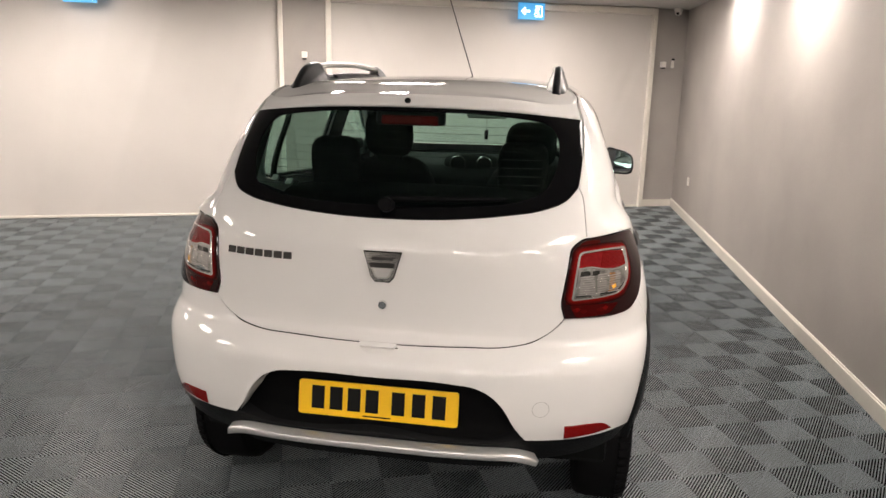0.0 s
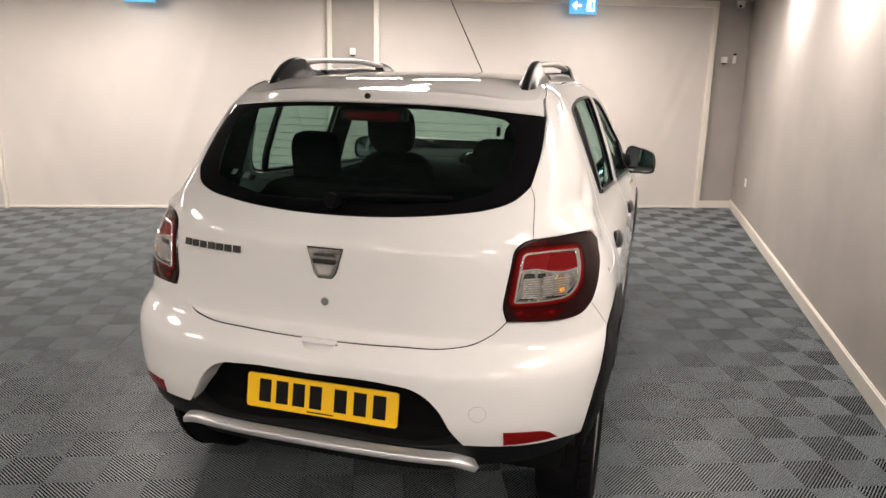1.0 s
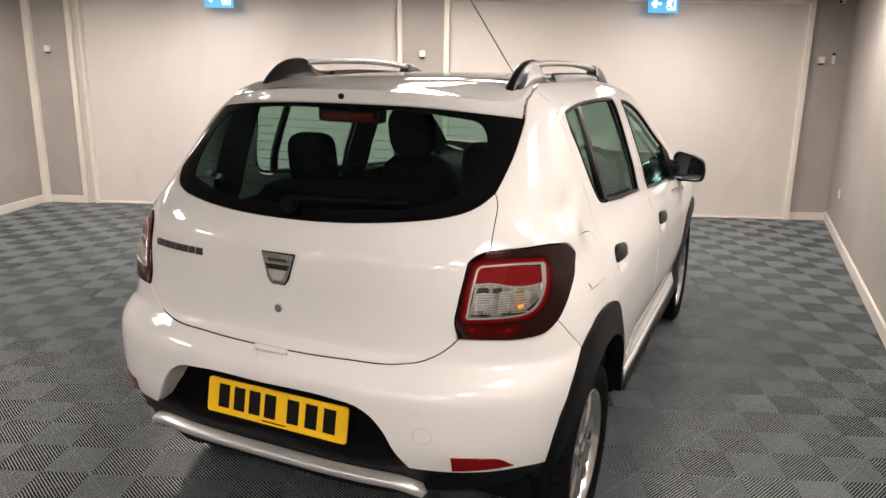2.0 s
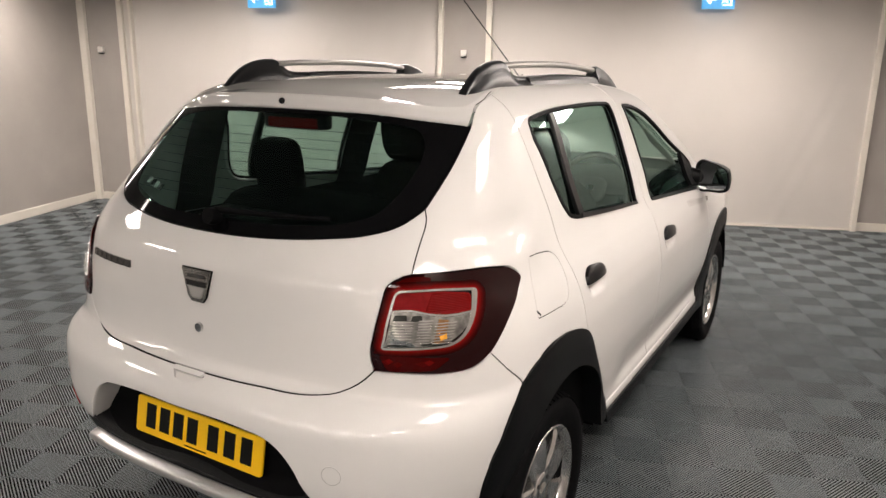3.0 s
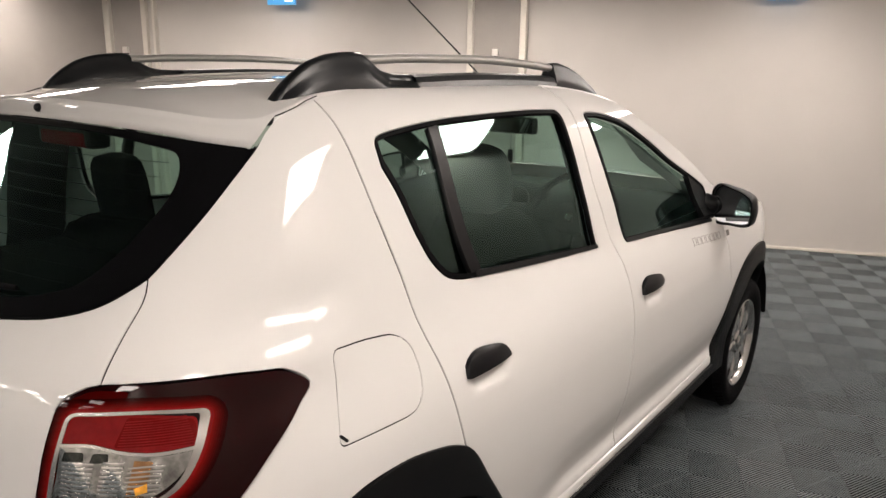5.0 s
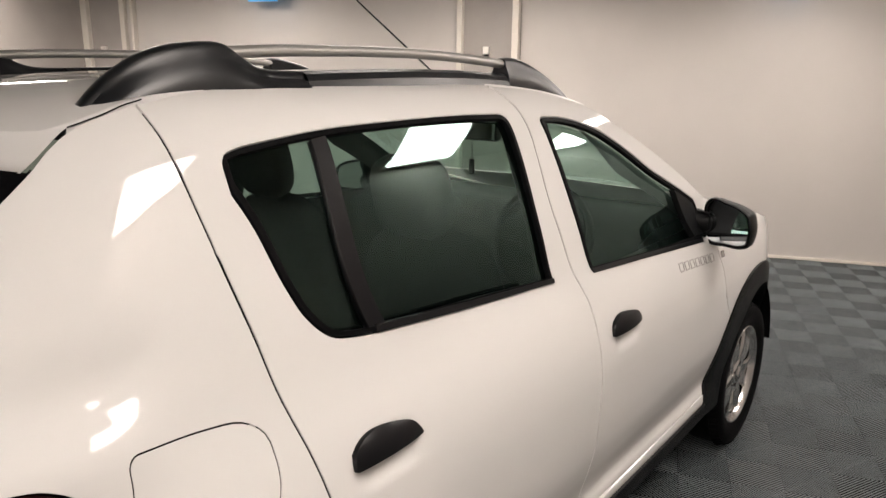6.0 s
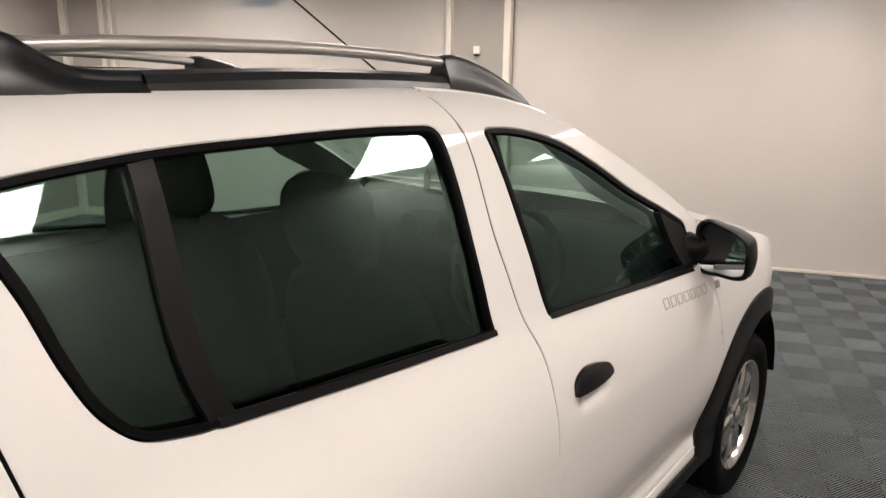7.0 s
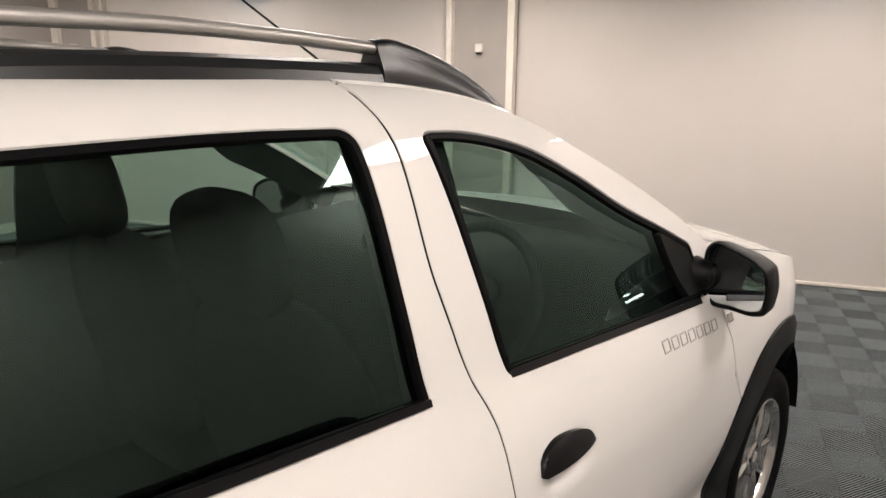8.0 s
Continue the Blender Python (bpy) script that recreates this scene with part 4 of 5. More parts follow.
for s in (1, -1):
    quarter = patch("quarter_panel", LAMP_OUT[::-1][:-1] + LAMP_TOP[::-1][:-2] + GATE_UP[:-1] + GLASS_SIDE + [Y(.576, 1.484), Y(.597, 1.501), Y(.620, 1.515), Y(.66, 1.530)] + DOOR_REAR + ARCH_REAR[1:] + [Y(.352, .862)], car, PAINT, holes=[FUEL] if s > 0 else [], side=s, thick=.02, step=.018, bulge=shoulder, label="white painted rear quarter panel")
    if s > 0:
        flap = patch("fuel_flap", FUEL, quarter, PAINT, thick=.008, gap=.0012, lift=-.0005, side=s, step=.018, bulge=shoulder, label="white fuel filler flap")
        patch("flap_notch", [Y(.514, .972), Y(.528, .957), Y(.534, .959), Y(.520, .974)], flap, PLASTIC_SMOOTH, lift=.0008, thick=.001, gap=0, side=s)
    top = [Y(.8, 1.560), Y(1.0, 1.569), Y(1.4, 1.571)]
    door = patch("rear_door", [DOOR_REAR[0]] + top + DOOR_MID + [Y(1.5, .426), *ARCH_DOOR] + [(u + .0005, z, c) for u, z, c in DOOR_REAR[::-1][1:-1]], car, PAINT, holes=[WINDOW_REAR], side=s, thick=.02, step=.015, gap=.0026, bulge=door_form, label="white rear door with a black handle")
    top = [Y(1.9, 1.546), Y(2.05, 1.508), Y(2.2, 1.447), Y(2.4, 1.357), Y(2.6, 1.255)]
    front = patch("front_door", [DOOR_MID[0]] + top + DOOR_FRONT + [Y(2.79, .615), Y(2.735, .505), Y(2.700, .432, 1), Y(2.2, .426)] + DOOR_MID[::-1][:-1], car, PAINT, holes=[WINDOW_FRONT], side=s, thick=.02, step=.015, gap=.0042, bulge=scallop, label="white front door with a black handle and mirror")
    patch("front_fender", [Y(2.76, 1.16, 1), Y(2.97, 1.106), Y(3.3, 1.035), Y(3.6, .95), Y(3.88, .84, 1), Y(3.9, .60, 1), Y(3.70, .52, 1), Y(3.66, .62), Y(3.58, .718), Y(3.45, .793), Y(3.27, .830), Y(3.12, .822), Y(2.99, .782)] + DOOR_FRONT[::-1][:-1], car, PAINT, side=s, thick=.02, label="white front wing")
    patch("sill", [Y(1.17, .428, 1), Y(1.735, .423), Y(2.705, .433, 1), Y(2.69, .398, 1), Y(1.9, .398), Y(1.19, .398, 1)], car, PAINT, side=s, thick=.02, lift=.001, gap=.001, step=.01, label="white sill under the doors", bulge=lambda u, z: .005 * np.exp(-((z - .41) / .018) ** 2))
    patch("jack_cover", [Y(1.455, .408, 1), Y(1.50, .408, 1), Y(1.50, .399, 1), Y(1.455, .399, 1)], car, PAINT, side=s, lift=.0025, thick=.003, gap=0, step=.01, bulge=lambda u, z: .005 * np.exp(-((z - .41) / .018) ** 2))
    patch("jack_slot", [Y(1.502, .408, 1), Y(1.507, .408, 1), Y(1.507, .399, 1), Y(1.502, .399, 1)], car, SEAL_BLACK, side=s, lift=.002, thick=0, gap=0, step=.01, bulge=lambda u, z: .005 * np.exp(-((z - .41) / .018) ** 2))
    patch("sill_cladding", [Y(1.16, .398, 1), Y(1.9, .397), Y(2.70, .397, 1), Y(2.70, .362, 1), Y(1.9, .360), Y(1.16, .362, 1)], car, PLASTIC, side=s, thick=.04, lift=.013, gap=0, step=.012, bulge=lambda u, z: .15 * np.clip(.397 - z, 0, 1), label="black plastic sill cladding")
    # windows
    for who, loop, glass, name in ((door, WINDOW_REAR, GLASS_REAR, "rear_side_window"), (front, WINDOW_FRONT, GLASS_FRONT, "front_side_window")):
        small = [(p[0], p[1], 0) for p in inset(outline(loop, .012), .011)]
        patch("window_seal", loop, who, SEAL_BLACK, holes=[small], side=s, lift=.002, thick=.014, gap=.001, step=.05, label="black rubber window seal")
        patch(name, small, who, glass, side=s, lift=-.010, thick=0, gap=-.004, step=.02, bulge=pane_form, label="dark tinted window")
    patch("window_bar", [Y(1.000, 1.480, 1), Y(1.036, 1.484, 1), Y(1.060, 1.148, 1), Y(1.018, 1.152, 1)], door, PLASTIC_SMOOTH, side=s, lift=.0, thick=.014, gap=0, label="black upright window bar")
    patch("mirror_sail", [Y(2.50, 1.223, 1), Y(2.635, 1.165), Y(2.69, 1.105), Y(2.69, 1.052), Y(2.625, 1.045, 1), Y(2.585, 1.048, 1)], front, PLASTIC, side=s, lift=.0, thick=.02, gap=0, label="black triangle behind the mirror")
    patch("belt_seal", [Y(1.845, 1.092, 1), Y(2.2, 1.069), Y(2.63, 1.040, 1), Y(2.63, 1.027, 1), Y(2.2, 1.056), Y(1.845, 1.079, 1)], front, PLASTIC_SMOOTH, side=s, lift=.004, thick=.014, gap=0)
    patch("belt_seal", [Y(1.03, 1.155, 1), Y(1.3, 1.132), Y(1.645, 1.107, 1), Y(1.645, 1.096, 1), Y(1.3, 1.118), Y(1.03, 1.140, 1)], door, PLASTIC_SMOOTH, side=s, lift=.005, thick=.014, gap=0)
    # handles: a black flap in a shallow pocket
    for who, (y0, z0) in zip((door, front), HANDLES):
        pts = [Y(y0 - .001, z0 - .004, .006), Y(y0 + .004, z0 + .024), Y(y0 + .032, z0 + .041), Y(y0 + .10, z0 + .043), Y(y0 + .148, z0 + .028), Y(y0 + .172, z0 + .001, .008), Y(y0 + .09, z0 + .000)]
        patch("door_handle", pts, who, PLASTIC_SMOOTH, side=s, lift=.008, thick=.02, gap=0, step=.015, label="black plastic door handle",
                       bulge=lambda u, z, c=Y(y0 + .085, z0 + .015): .016 * np.clip(1 - ((u - c[0]) / .095) ** 2 - ((z - c[1]) / .045) ** 2, 0, 1))
    # plain bars in place of the lettering on the door
    if s > 0:
        for k in range(7):
            y = 2.385 + .046 * k
            z = .990 - .0035 * k
            strokes = [(on_skin(Y(y + dy, z + dz)[0], z + dz, .0006), w, h) for dy, dz, w, h in ((0, .0125, .034, .0035), (0, -.0125, .034, .0035), (-.0155, 0, .0035, .0215), (.0155, 0, .0035, .0215))]
            bar_writing("letter_bar", strokes, front, GREY_INK, "plain grey outlined bar", .0006)
        bm = box(bmesh.new(), (-.016, -.003, -.012), (.016, .003, .012), .003)
        bm.transform(on_skin(Y(2.768, .962)[0], .962, .002))
        part("badge", bm, CHROME, front, "small chrome badge")


for s in (1, -1):
    for line in (DOOR_REAR, DOOR_MID, DOOR_FRONT, ARCH_DOOR):
        first = tuple((a + 2 * b) / 3 for a, b in zip(line[0], line[1])) if line[0][1] > 1.52 else line[0]
        seam([first] + line[1:], car, s, lift=-.0035, bulge=door_form)
    seam(GATE_UP, car, s, bulge=shoulder)
    seam([Y(.306, .918), Y(.352, .862), Y(.402, .80)], car, s)
    seam(LAMP_LOW + LAMP_IN, car, s, .008, -.010)
    seam(LAMP_TOP + LAMP_OUT[1:], car, s, .008, -.010)
    seam(GLASS_SIDE, car, s)
seam(flipped(GATE_LOW) + GATE_LOW, car, width=.008, lift=-.005)
seam(flipped(GLASS_LOW[:-1])[::1] + GLASS_LOW[::-1], car)
seam(FUEL + FUEL[:1], car, bulge=shoulder)

# arches, wells and wheels
AXLES = ((.683, [(.272, .43), (.262, .462), (.252, .50), (.258, .62), (.30, .70), (.36, .776), (.487, .848), (.64, .868), (.783, .846), (.866, .812), (.963, .682), (1.076, .533), (1.17, .432), (1.178, .385)]),
         (3.271, [(2.668, .35), (2.688, .410), (2.735, .505), (2.79, .615), (2.868, .702), (2.99, .782), (3.12, .823), (3.27, .832), (3.45, .795), (3.58, .722), (3.665, .62), (3.685, .55)]))
HUB_Z, FACE = .316, .845


def along(points, n):
    p = np.array(points, float)
    d = np.r_[0, np.cumsum(np.linalg.norm(np.diff(p, axis=0), axis=1))]
    fy, fz = stations(d, p[:, 0]), stations(d, p[:, 1])
    t = np.linspace(0, d[-1], n)
    return [(float(fy(v)), float(fz(v))) for v in t]


def arch_cladding(axle, outer, s):
    pts = along(outer, 64)
    a0 = math.atan2(outer[0][1] - HUB_Z, outer[0][0] - axle)
    if a0 < 0:
        a0 += 2 * math.pi
    rows = []
    for k, (y, z) in enumerate(pts):
        ang = math.atan2(z - HUB_Z, y - axle)
        if ang < -math.pi / 2:
            ang += 2 * math.pi
        base = skin(Y(y, z)[0], z)
        if (y - axle) * (AXLES[1][0] - 2 * axle + AXLES[0][0]) > 0:
            base = base + np.array([float(door_form(Y(y, z)[0], z)), 0, 0])
        ly, lz = axle + .422 * math.cos(ang), HUB_Z + .422 * math.sin(ang)
        lip = np.array([float(skin(Y(ly, max(lz, .42))[0], max(lz, .42))[0]) + .010, ly, lz])
        row = [base - np.array([.012, 0, 0]), base + np.array([.006, 0, 0])]
        for f, out in ((.06, .008), (.30, .012), (.65, .012), (.92, .006), (1.0, .0)):
            q = base * (1 - f) + lip * f
            row.append(q + np.array([out * (1 - f) + .004 * f, 0, 0]))
        row.append(lip + np.array([-.02, 0, 0]))
        row.append(lip + np.array([-.10, 0, 0]))
        rows.append([(s * q[0], q[1], q[2]) for q in row])
    verts, faces = grid_mesh(rows)
    bm = bmesh.new()
    vs = [bm.verts.new(v) for v in verts]
    for f in faces:
        bm.faces.new([vs[i] for i in f])
    part("arch_cladding", bm, PLASTIC, car, "black plastic wheel-arch cladding", smooth=50)
    # the dark well behind it
    rows = []
    for k in range(33):
        ang = math.pi * (0.89 - 0.86 * k / 32)
        rows.append([(s * x, axle + .435 * math.cos(ang), HUB_Z + .435 * math.sin(ang)) for x in (.82, .60, .42)] + [(s * .42, axle + .02 * math.cos(ang), HUB_Z + .02 * math.sin(ang))])
    verts, faces = grid_mesh(rows)
    mesh_object("wheel_well", verts, faces, DARK, car, smooth=False)


def spoke_wheel():
    """A five-spoke alloy wheel with its tyre, facing +x, hub at the origin."""
    prof = [(-.09, .20), (-.085, .22), (-.095, .245), (-.10, .275), (-.095, .300), (-.078, .314), (-.04, .318), (.04, .318), (.078, .314), (.095, .300), (.100, .275), (.095, .245), (.085, .225), (.080, .212), (.07, .205)]
    prof = [(x - .10, r) for x, r in prof]
    verts, faces = lathe(prof, 72)
    wheel = mesh_object("wheel", [(x, y, z) for x, y, z in verts], faces, RUBBER, car, "black tyre on a silver five-spoke alloy wheel", smooth=True)
    # tread blocks round the shoulder
    bm = bmesh.new()
    for k in range(64):
        a = 2 * math.pi * k / 64
        m = Matrix.Rotation(a, 4, "X") @ Matrix.Translation((-.028, 0, .3135)) @ pose(0, 0, 0, 0, 24, 0)
        box(bm, (-.020, -.0105, -.004), (.018, .0105, .0055), 0, m)
    part("tread", bm, RUBBER, wheel)
    mesh_object("barrel", *lathe([(-.19, .205), (-.17, .200), (-.040, .198)], 64), DARK, wheel, "dark inner barrel", smooth=True)
    verts, faces = lathe([(-.040, .198), (-.024, .203), (-.016, .210), (-.012, .215), (-.016, .219), (-.024, .220)], 64)
    mesh_object("rim", verts, faces, ALLOY, wheel, "silver alloy rim", smooth=True)
    mesh_object("brake_disc", *lathe([(-.10, .02), (-.10, .135), (-.112, .135), (-.112, .02)], 48), DARK, wheel, "dark brake disc", smooth=False)
    for k in range(5):
        bm = bmesh.new()
        rows = []
        for j in range(11):
            r = .045 + .163 * j / 10
            w = .044 + .038 * (j / 10) ** 1.2 + (.008 if j == 0 else 0)
            x = -.030 + .010 * math.sin(math.pi * j / 10) - .006 * (j / 10)
            prof = [(-1.0, -.040), (-1.0, -.012), (-.86, -.002), (-.45, -.005), (-.10, -.010), (.10, -.010), (.45, -.005), (.86, -.002), (1.0, -.012), (1.0, -.040)]
            if j < 3:
                prof = [(a, b if abs(a) > .5 else -.006 + (b + .006) * j / 3) for a, b in prof]
            rows.append([(x + b, a * w, r) for a, b in prof])
        verts, faces = grid_mesh(rows)
        vs = [bm.verts.new(v) for v in verts]
        for f in faces:
            bm.faces.new([vs[i] for i in f])
        bm.transform(Matrix.Rotation(2 * math.pi * k / 5 + .3, 4, "X"))
        part("spoke", bm, ALLOY, wheel, smooth=32)
    mesh_object("hub", *lathe([(-.09, .066), (-.045, .064), (-.030, .058), (-.026, .040), (-.030, .034), (-.022, .030), (-.020, .004), (-.020, .0001)], 40), ALLOY, wheel, "silver wheel hub", smooth=True)
    for k in range(4):
        a = 2 * math.pi * (k + .5) / 4
        y, z = .050 * math.cos(a), .050 * math.sin(a)
        part("wheel_bolt", cylinder(bmesh.new(), (-.04, y, z), (-.024, y, z), .008, n=6), PLASTIC_SMOOTH, wheel)
    return wheel


first = spoke_wheel()
first.location = (FACE - .01, AXLES[0][0], HUB_Z)
for s, axle, turn in ((1, AXLES[1][0], 20), (-1, AXLES[0][0], 40), (-1, AXLES[1][0], 10)):
    m = Matrix.Translation((s * (FACE - .01), axle, HUB_Z)) @ (pose(0, 0, 0, turn) if s > 0 else pose(0, 0, 0, turn, 0, 180))
    copy_thing(first, m)
for axle, outer in AXLES:
    for s in (1, -1):
        arch_cladding(axle, outer, s)

# roof with its spoiler
ROOF_MID = stations([.40, .5, .7, .9, 1.1, 1.6, 2.0, 2.2, 2.35], [1.531, 1.546, 1.571, 1.586, 1.594, 1.598, 1.585, 1.562, 1.535])


def roof_point(k, v):
    """k across, from -1 to 1; v from the tail edge forward."""
    y0 = .445 + .108 * abs(k) ** 2.6 + .062 * abs(k) ** 10
    y1 = 2.33 - .28 * k * k
    y = y0 + (y1 - y0) * v
    zt = float(ROOF_EDGE(max(y, .54)))
    xe = float(skin(Y(max(y, .54), zt)[0], zt)[0])
    zc = float(ROOF_MID(y))
    return (k * xe, y, zc - (zc - zt) * abs(k) ** 2.4)


rows = [[roof_point(-1 + 2 * i / 60, j / 80) for i in range(61)] for j in range(81)]
# the roof's edges turn down behind the doors and the quarter panels
turned = [[(row[0][0] + .006, row[0][1], row[0][2] - .022)] + row + [(row[-1][0] - .006, row[-1][1], row[-1][2] - .022)] for row in rows]
verts, faces = grid_mesh(turned)
roof = mesh_object("roof", verts, faces, PAINT, car, "white painted roof", smooth=True)
edge = rows[0]
drop = []
for d, h in ((0, 0), (-.006, -.004), (-.009, -.012), (-.012, -.030), (-.020, -.042), (.05, -.050)):
    row, f = [], min(1, h / -.042)
    for i, (x, y, z) in enumerate(edge):
        k = abs(i - 30) / 30
        row.append((x * (1 + .030 * f * k ** 10), y + d * (1 - .5 * k ** 4) - .064 * f * k ** 10, z + h * (1 - .1 * k ** 3 + .40 * k ** 10)))
    drop.append(row)
verts, faces = grid_mesh(drop)
mesh_object("spoiler_lip", verts, [f[::-1] for f in faces], PAINT, roof, "white spoiler lip over the rear window", smooth=True)
for s in (1, -1):
    # black sheet behind the spoiler's joint, in place of the gap's shade
    patch("gap_shade", [X(.57, 1.44, 1), Y(.57, 1.445, 1), Y(.72, 1.53, 1), Y(.66, 1.529, 1), Y(.618, 1.513, 1), Y(.592, 1.496, 1), Y(.570, 1.478, 1), X(.585, 1.462, 1)], car, SEAL_BLACK, lift=-.006, thick=0, gap=0, side=s)
for s in (1, -1):
    # thin black tube that draws the dark line of the roof joint
    line = [roof_point(1, v) for v in np.linspace(0, .085, 14)]
    line = [(p[0] + .0025 - .0001 * j, p[1], p[2] + .001) for j, p in enumerate(line)]
    rings = [[(s * (p[0] + .0012 * math.cos(a)), p[1], p[2] + .0012 * math.sin(a)) for a in np.linspace(0, 2 * math.pi, 6, endpoint=False)] for p in line]
    verts, faces = grid_mesh(rings, True)
    mesh_object("gap_shade", verts, faces, SEAL_BLACK, roof, smooth=True)
part("washer_jet", blob((0, .433, 1.516), (.022, .018, .02), 2), PLASTIC_SMOOTH, roof, "black washer jet", smooth=60)
rows = [[(x * .985, y, z - .035) for x, y, z in row] for row in rows[4::4]]
verts, faces = grid_mesh(rows)
mesh_object("headliner", verts, faces, HEADLINER, car, "grey roof lining", smooth=True)
bm = cylinder(bmesh.new(), (0, 2.13, 1.571), (0, 2.17, 1.585), .016, .010, 12)
aerial = part("aerial", bm, PLASTIC_SMOOTH, car, "thin black roof aerial", smooth=40)
part("rod", cylinder(bmesh.new(), (0, 2.15, 1.575), (-.052, 1.455, 2.01), .0032, .0022, 8), PLASTIC_SMOOTH, aerial)

# windscreen, bonnet and nose
rows = []
for j in range(13):
    v = j / 12
    ye = 2.05 + .71 * v
    ze = float(ROOF_EDGE(ye))
    xe = float(half_width(min(ze, 1.54))) - .022
    yc, zc = 2.33 + .66 * v, 1.535 - .40 * v
    rows.append([(k * xe, yc + (ye - yc) * k * k, zc + (ze - zc) * abs(k) ** 2.2) for k in np.linspace(-1, 1, 33)])
verts, faces = grid_mesh(rows)
mesh_object("windscreen", verts, faces, GLASS_FRONT, car, "tinted windscreen", smooth=True)
edge = rows[-1]
rows = []
HOOD_EDGE = stations([2.76, 2.97, 3.3, 3.6, 3.88], [1.16, 1.106, 1.035, .95, .84])
for j in range(17):
    v = j / 16
    ye = 2.76 + 1.12 * v
    ze = float(HOOD_EDGE(ye))
    xe = float(skin(Y(ye, ze)[0], ze)[0])
    yc = 2.99 + 1.06 * v
    zc = 1.135 - .25 * v ** 1.8
    rows.append([(k * xe, yc + (ye - yc) * k * k, zc + (ze - zc) * abs(k) ** 3) for k in np.linspace(-1, 1, 33)])
verts, faces = grid_mesh(rows)
mesh_object("bonnet", verts, faces, PAINT, car, "white bonnet", smooth=True)
nose = rows[-1]
rows = [[(x * (1 - .02 * j), y + .05 * math.sin(math.pi * j / 8), z + (.25 - z) * j / 8) for x, y, z in nose] for j in range(9)]
verts, faces = grid_mesh(rows)
mesh_object("front_bumper", verts, faces, PAINT, car, "white front bumper", smooth=True)
for s in (1, -1):
    patch("bumper_corner", [Y(3.71, .40, 1), Y(3.71, .52, 1), Y(3.9, .60, 1), Y(3.93, .40, 1)], car, PLASTIC, side=s, label="black lower corner of the front bumper")
bm = box(bmesh.new(), (-.62, .34, .27), (.62, 3.9, .36), .03)
part("underbody", bm, DARK, car, "black underbody")
bm = box(bmesh.new(), (-.62, .17, .42), (.62, .22, .78), .02)
part("inner_panel", bm, DARK, car)

# roof rails
FOOT_REAR = along([(.660, 1.533), (.684, 1.562), (.72, 1.592), (.778, 1.624), (.84, 1.640), (.900, 1.645), (.926, 1.642), (.950, 1.630), (.975, 1.614), (1.00, 1.603), (1.04, 1.597), (1.10, 1.596)], 48)
FOOT_FRONT = along([(1.803, 1.632), (1.83, 1.636), (1.90, 1.626), (2.0, 1.598), (2.10, 1.556), (2.19, 1.505)], 24)
BASE_REAR = stations([.60, .66, .74, .85, 1.10], [1.505, 1.520, 1.530, 1.545, 1.560])
BASE_FRONT = stations([1.80, 1.95, 2.10, 2.19], [1.545, 1.535, 1.505, 1.475])


def rail_foot(top, base, x0, x1, s, taper):
    """A rail's plastic end: a swelling side below a rounded top edge, run along its side profile."""
    bm = bmesh.new()
    rows = []
    for y, zt in top:
        zb = float(base(y))
        h = max(zt - zb, .006)
        e = min(.015, .45 * h)
        half = []
        for f in (0, .2, .4, .6, .8):
            half.append((taper * f - .006 * math.sin(math.pi * min(1, f * 1.1)), zb + f * (h - e)))
        for a in (0, 25, 50, 75):
            half.append((taper + e * (1 - math.cos(math.radians(a))), zt - e + e * math.sin(math.radians(a))))
        rows.append([bm.verts.new((s * (x1 - d), y, z)) for d, z in half] + [bm.verts.new((s * (x0 + d), y, z)) for d, z in reversed(half)])
    for a, b in zip(rows, rows[1:]):
        for i in range(len(a)):
            j = (i + 1) % len(a)
            bm.faces.new((a[i], b[i], b[j], a[j]))
    bm.faces.new(rows[0])
    bm.faces.new(rows[-1])
    bmesh.ops.recalc_face_normals(bm, faces=bm.faces[:])
    return bm


for s in (1, -1):
    bm = rail_foot(FOOT_REAR, BASE_REAR, .452, .534, s, .024)
    rail = part("roof_rail", bm, RAIL_BLACK, car, "silver roof rail with black plastic ends", smooth=35)
    part("front_foot", rail_foot(FOOT_FRONT, BASE_FRONT, .458, .524, s, .015), RAIL_BLACK, rail, smooth=35)
    strip = along([(1.101, 1.583), (1.4, 1.589), (1.6, 1.587), (1.80, 1.580)], 16)
    rows = [[(s * x, y, z + d) for x, d in ((.462, -.03), (.462, .006), (.472, .012), (.500, .013), (.514, .007), (.522, -.006), (.530, -.03))] for y, z in strip]
    verts, faces = grid_mesh(rows)
    mesh_object("base_strip", verts, faces if s < 0 else [f[::-1] for f in faces], RAIL_BLACK, rail, smooth=False)
    path = along([(.93, 1.626), (1.1, 1.634), (1.4, 1.637), (1.6, 1.631), (1.81, 1.618)], 40)
    rows = []
    for y, z in path:
        rows.append([(s * (.488 + .017 * math.cos(a)), y, z + .0115 * math.sin(a)) for a in np.linspace(0, 2 * math.pi, 20, endpoint=False)])
    verts, faces = grid_mesh(rows, True)
    mesh_object("bar", verts, faces, RAIL, rail, "satin silver bar", smooth=True)

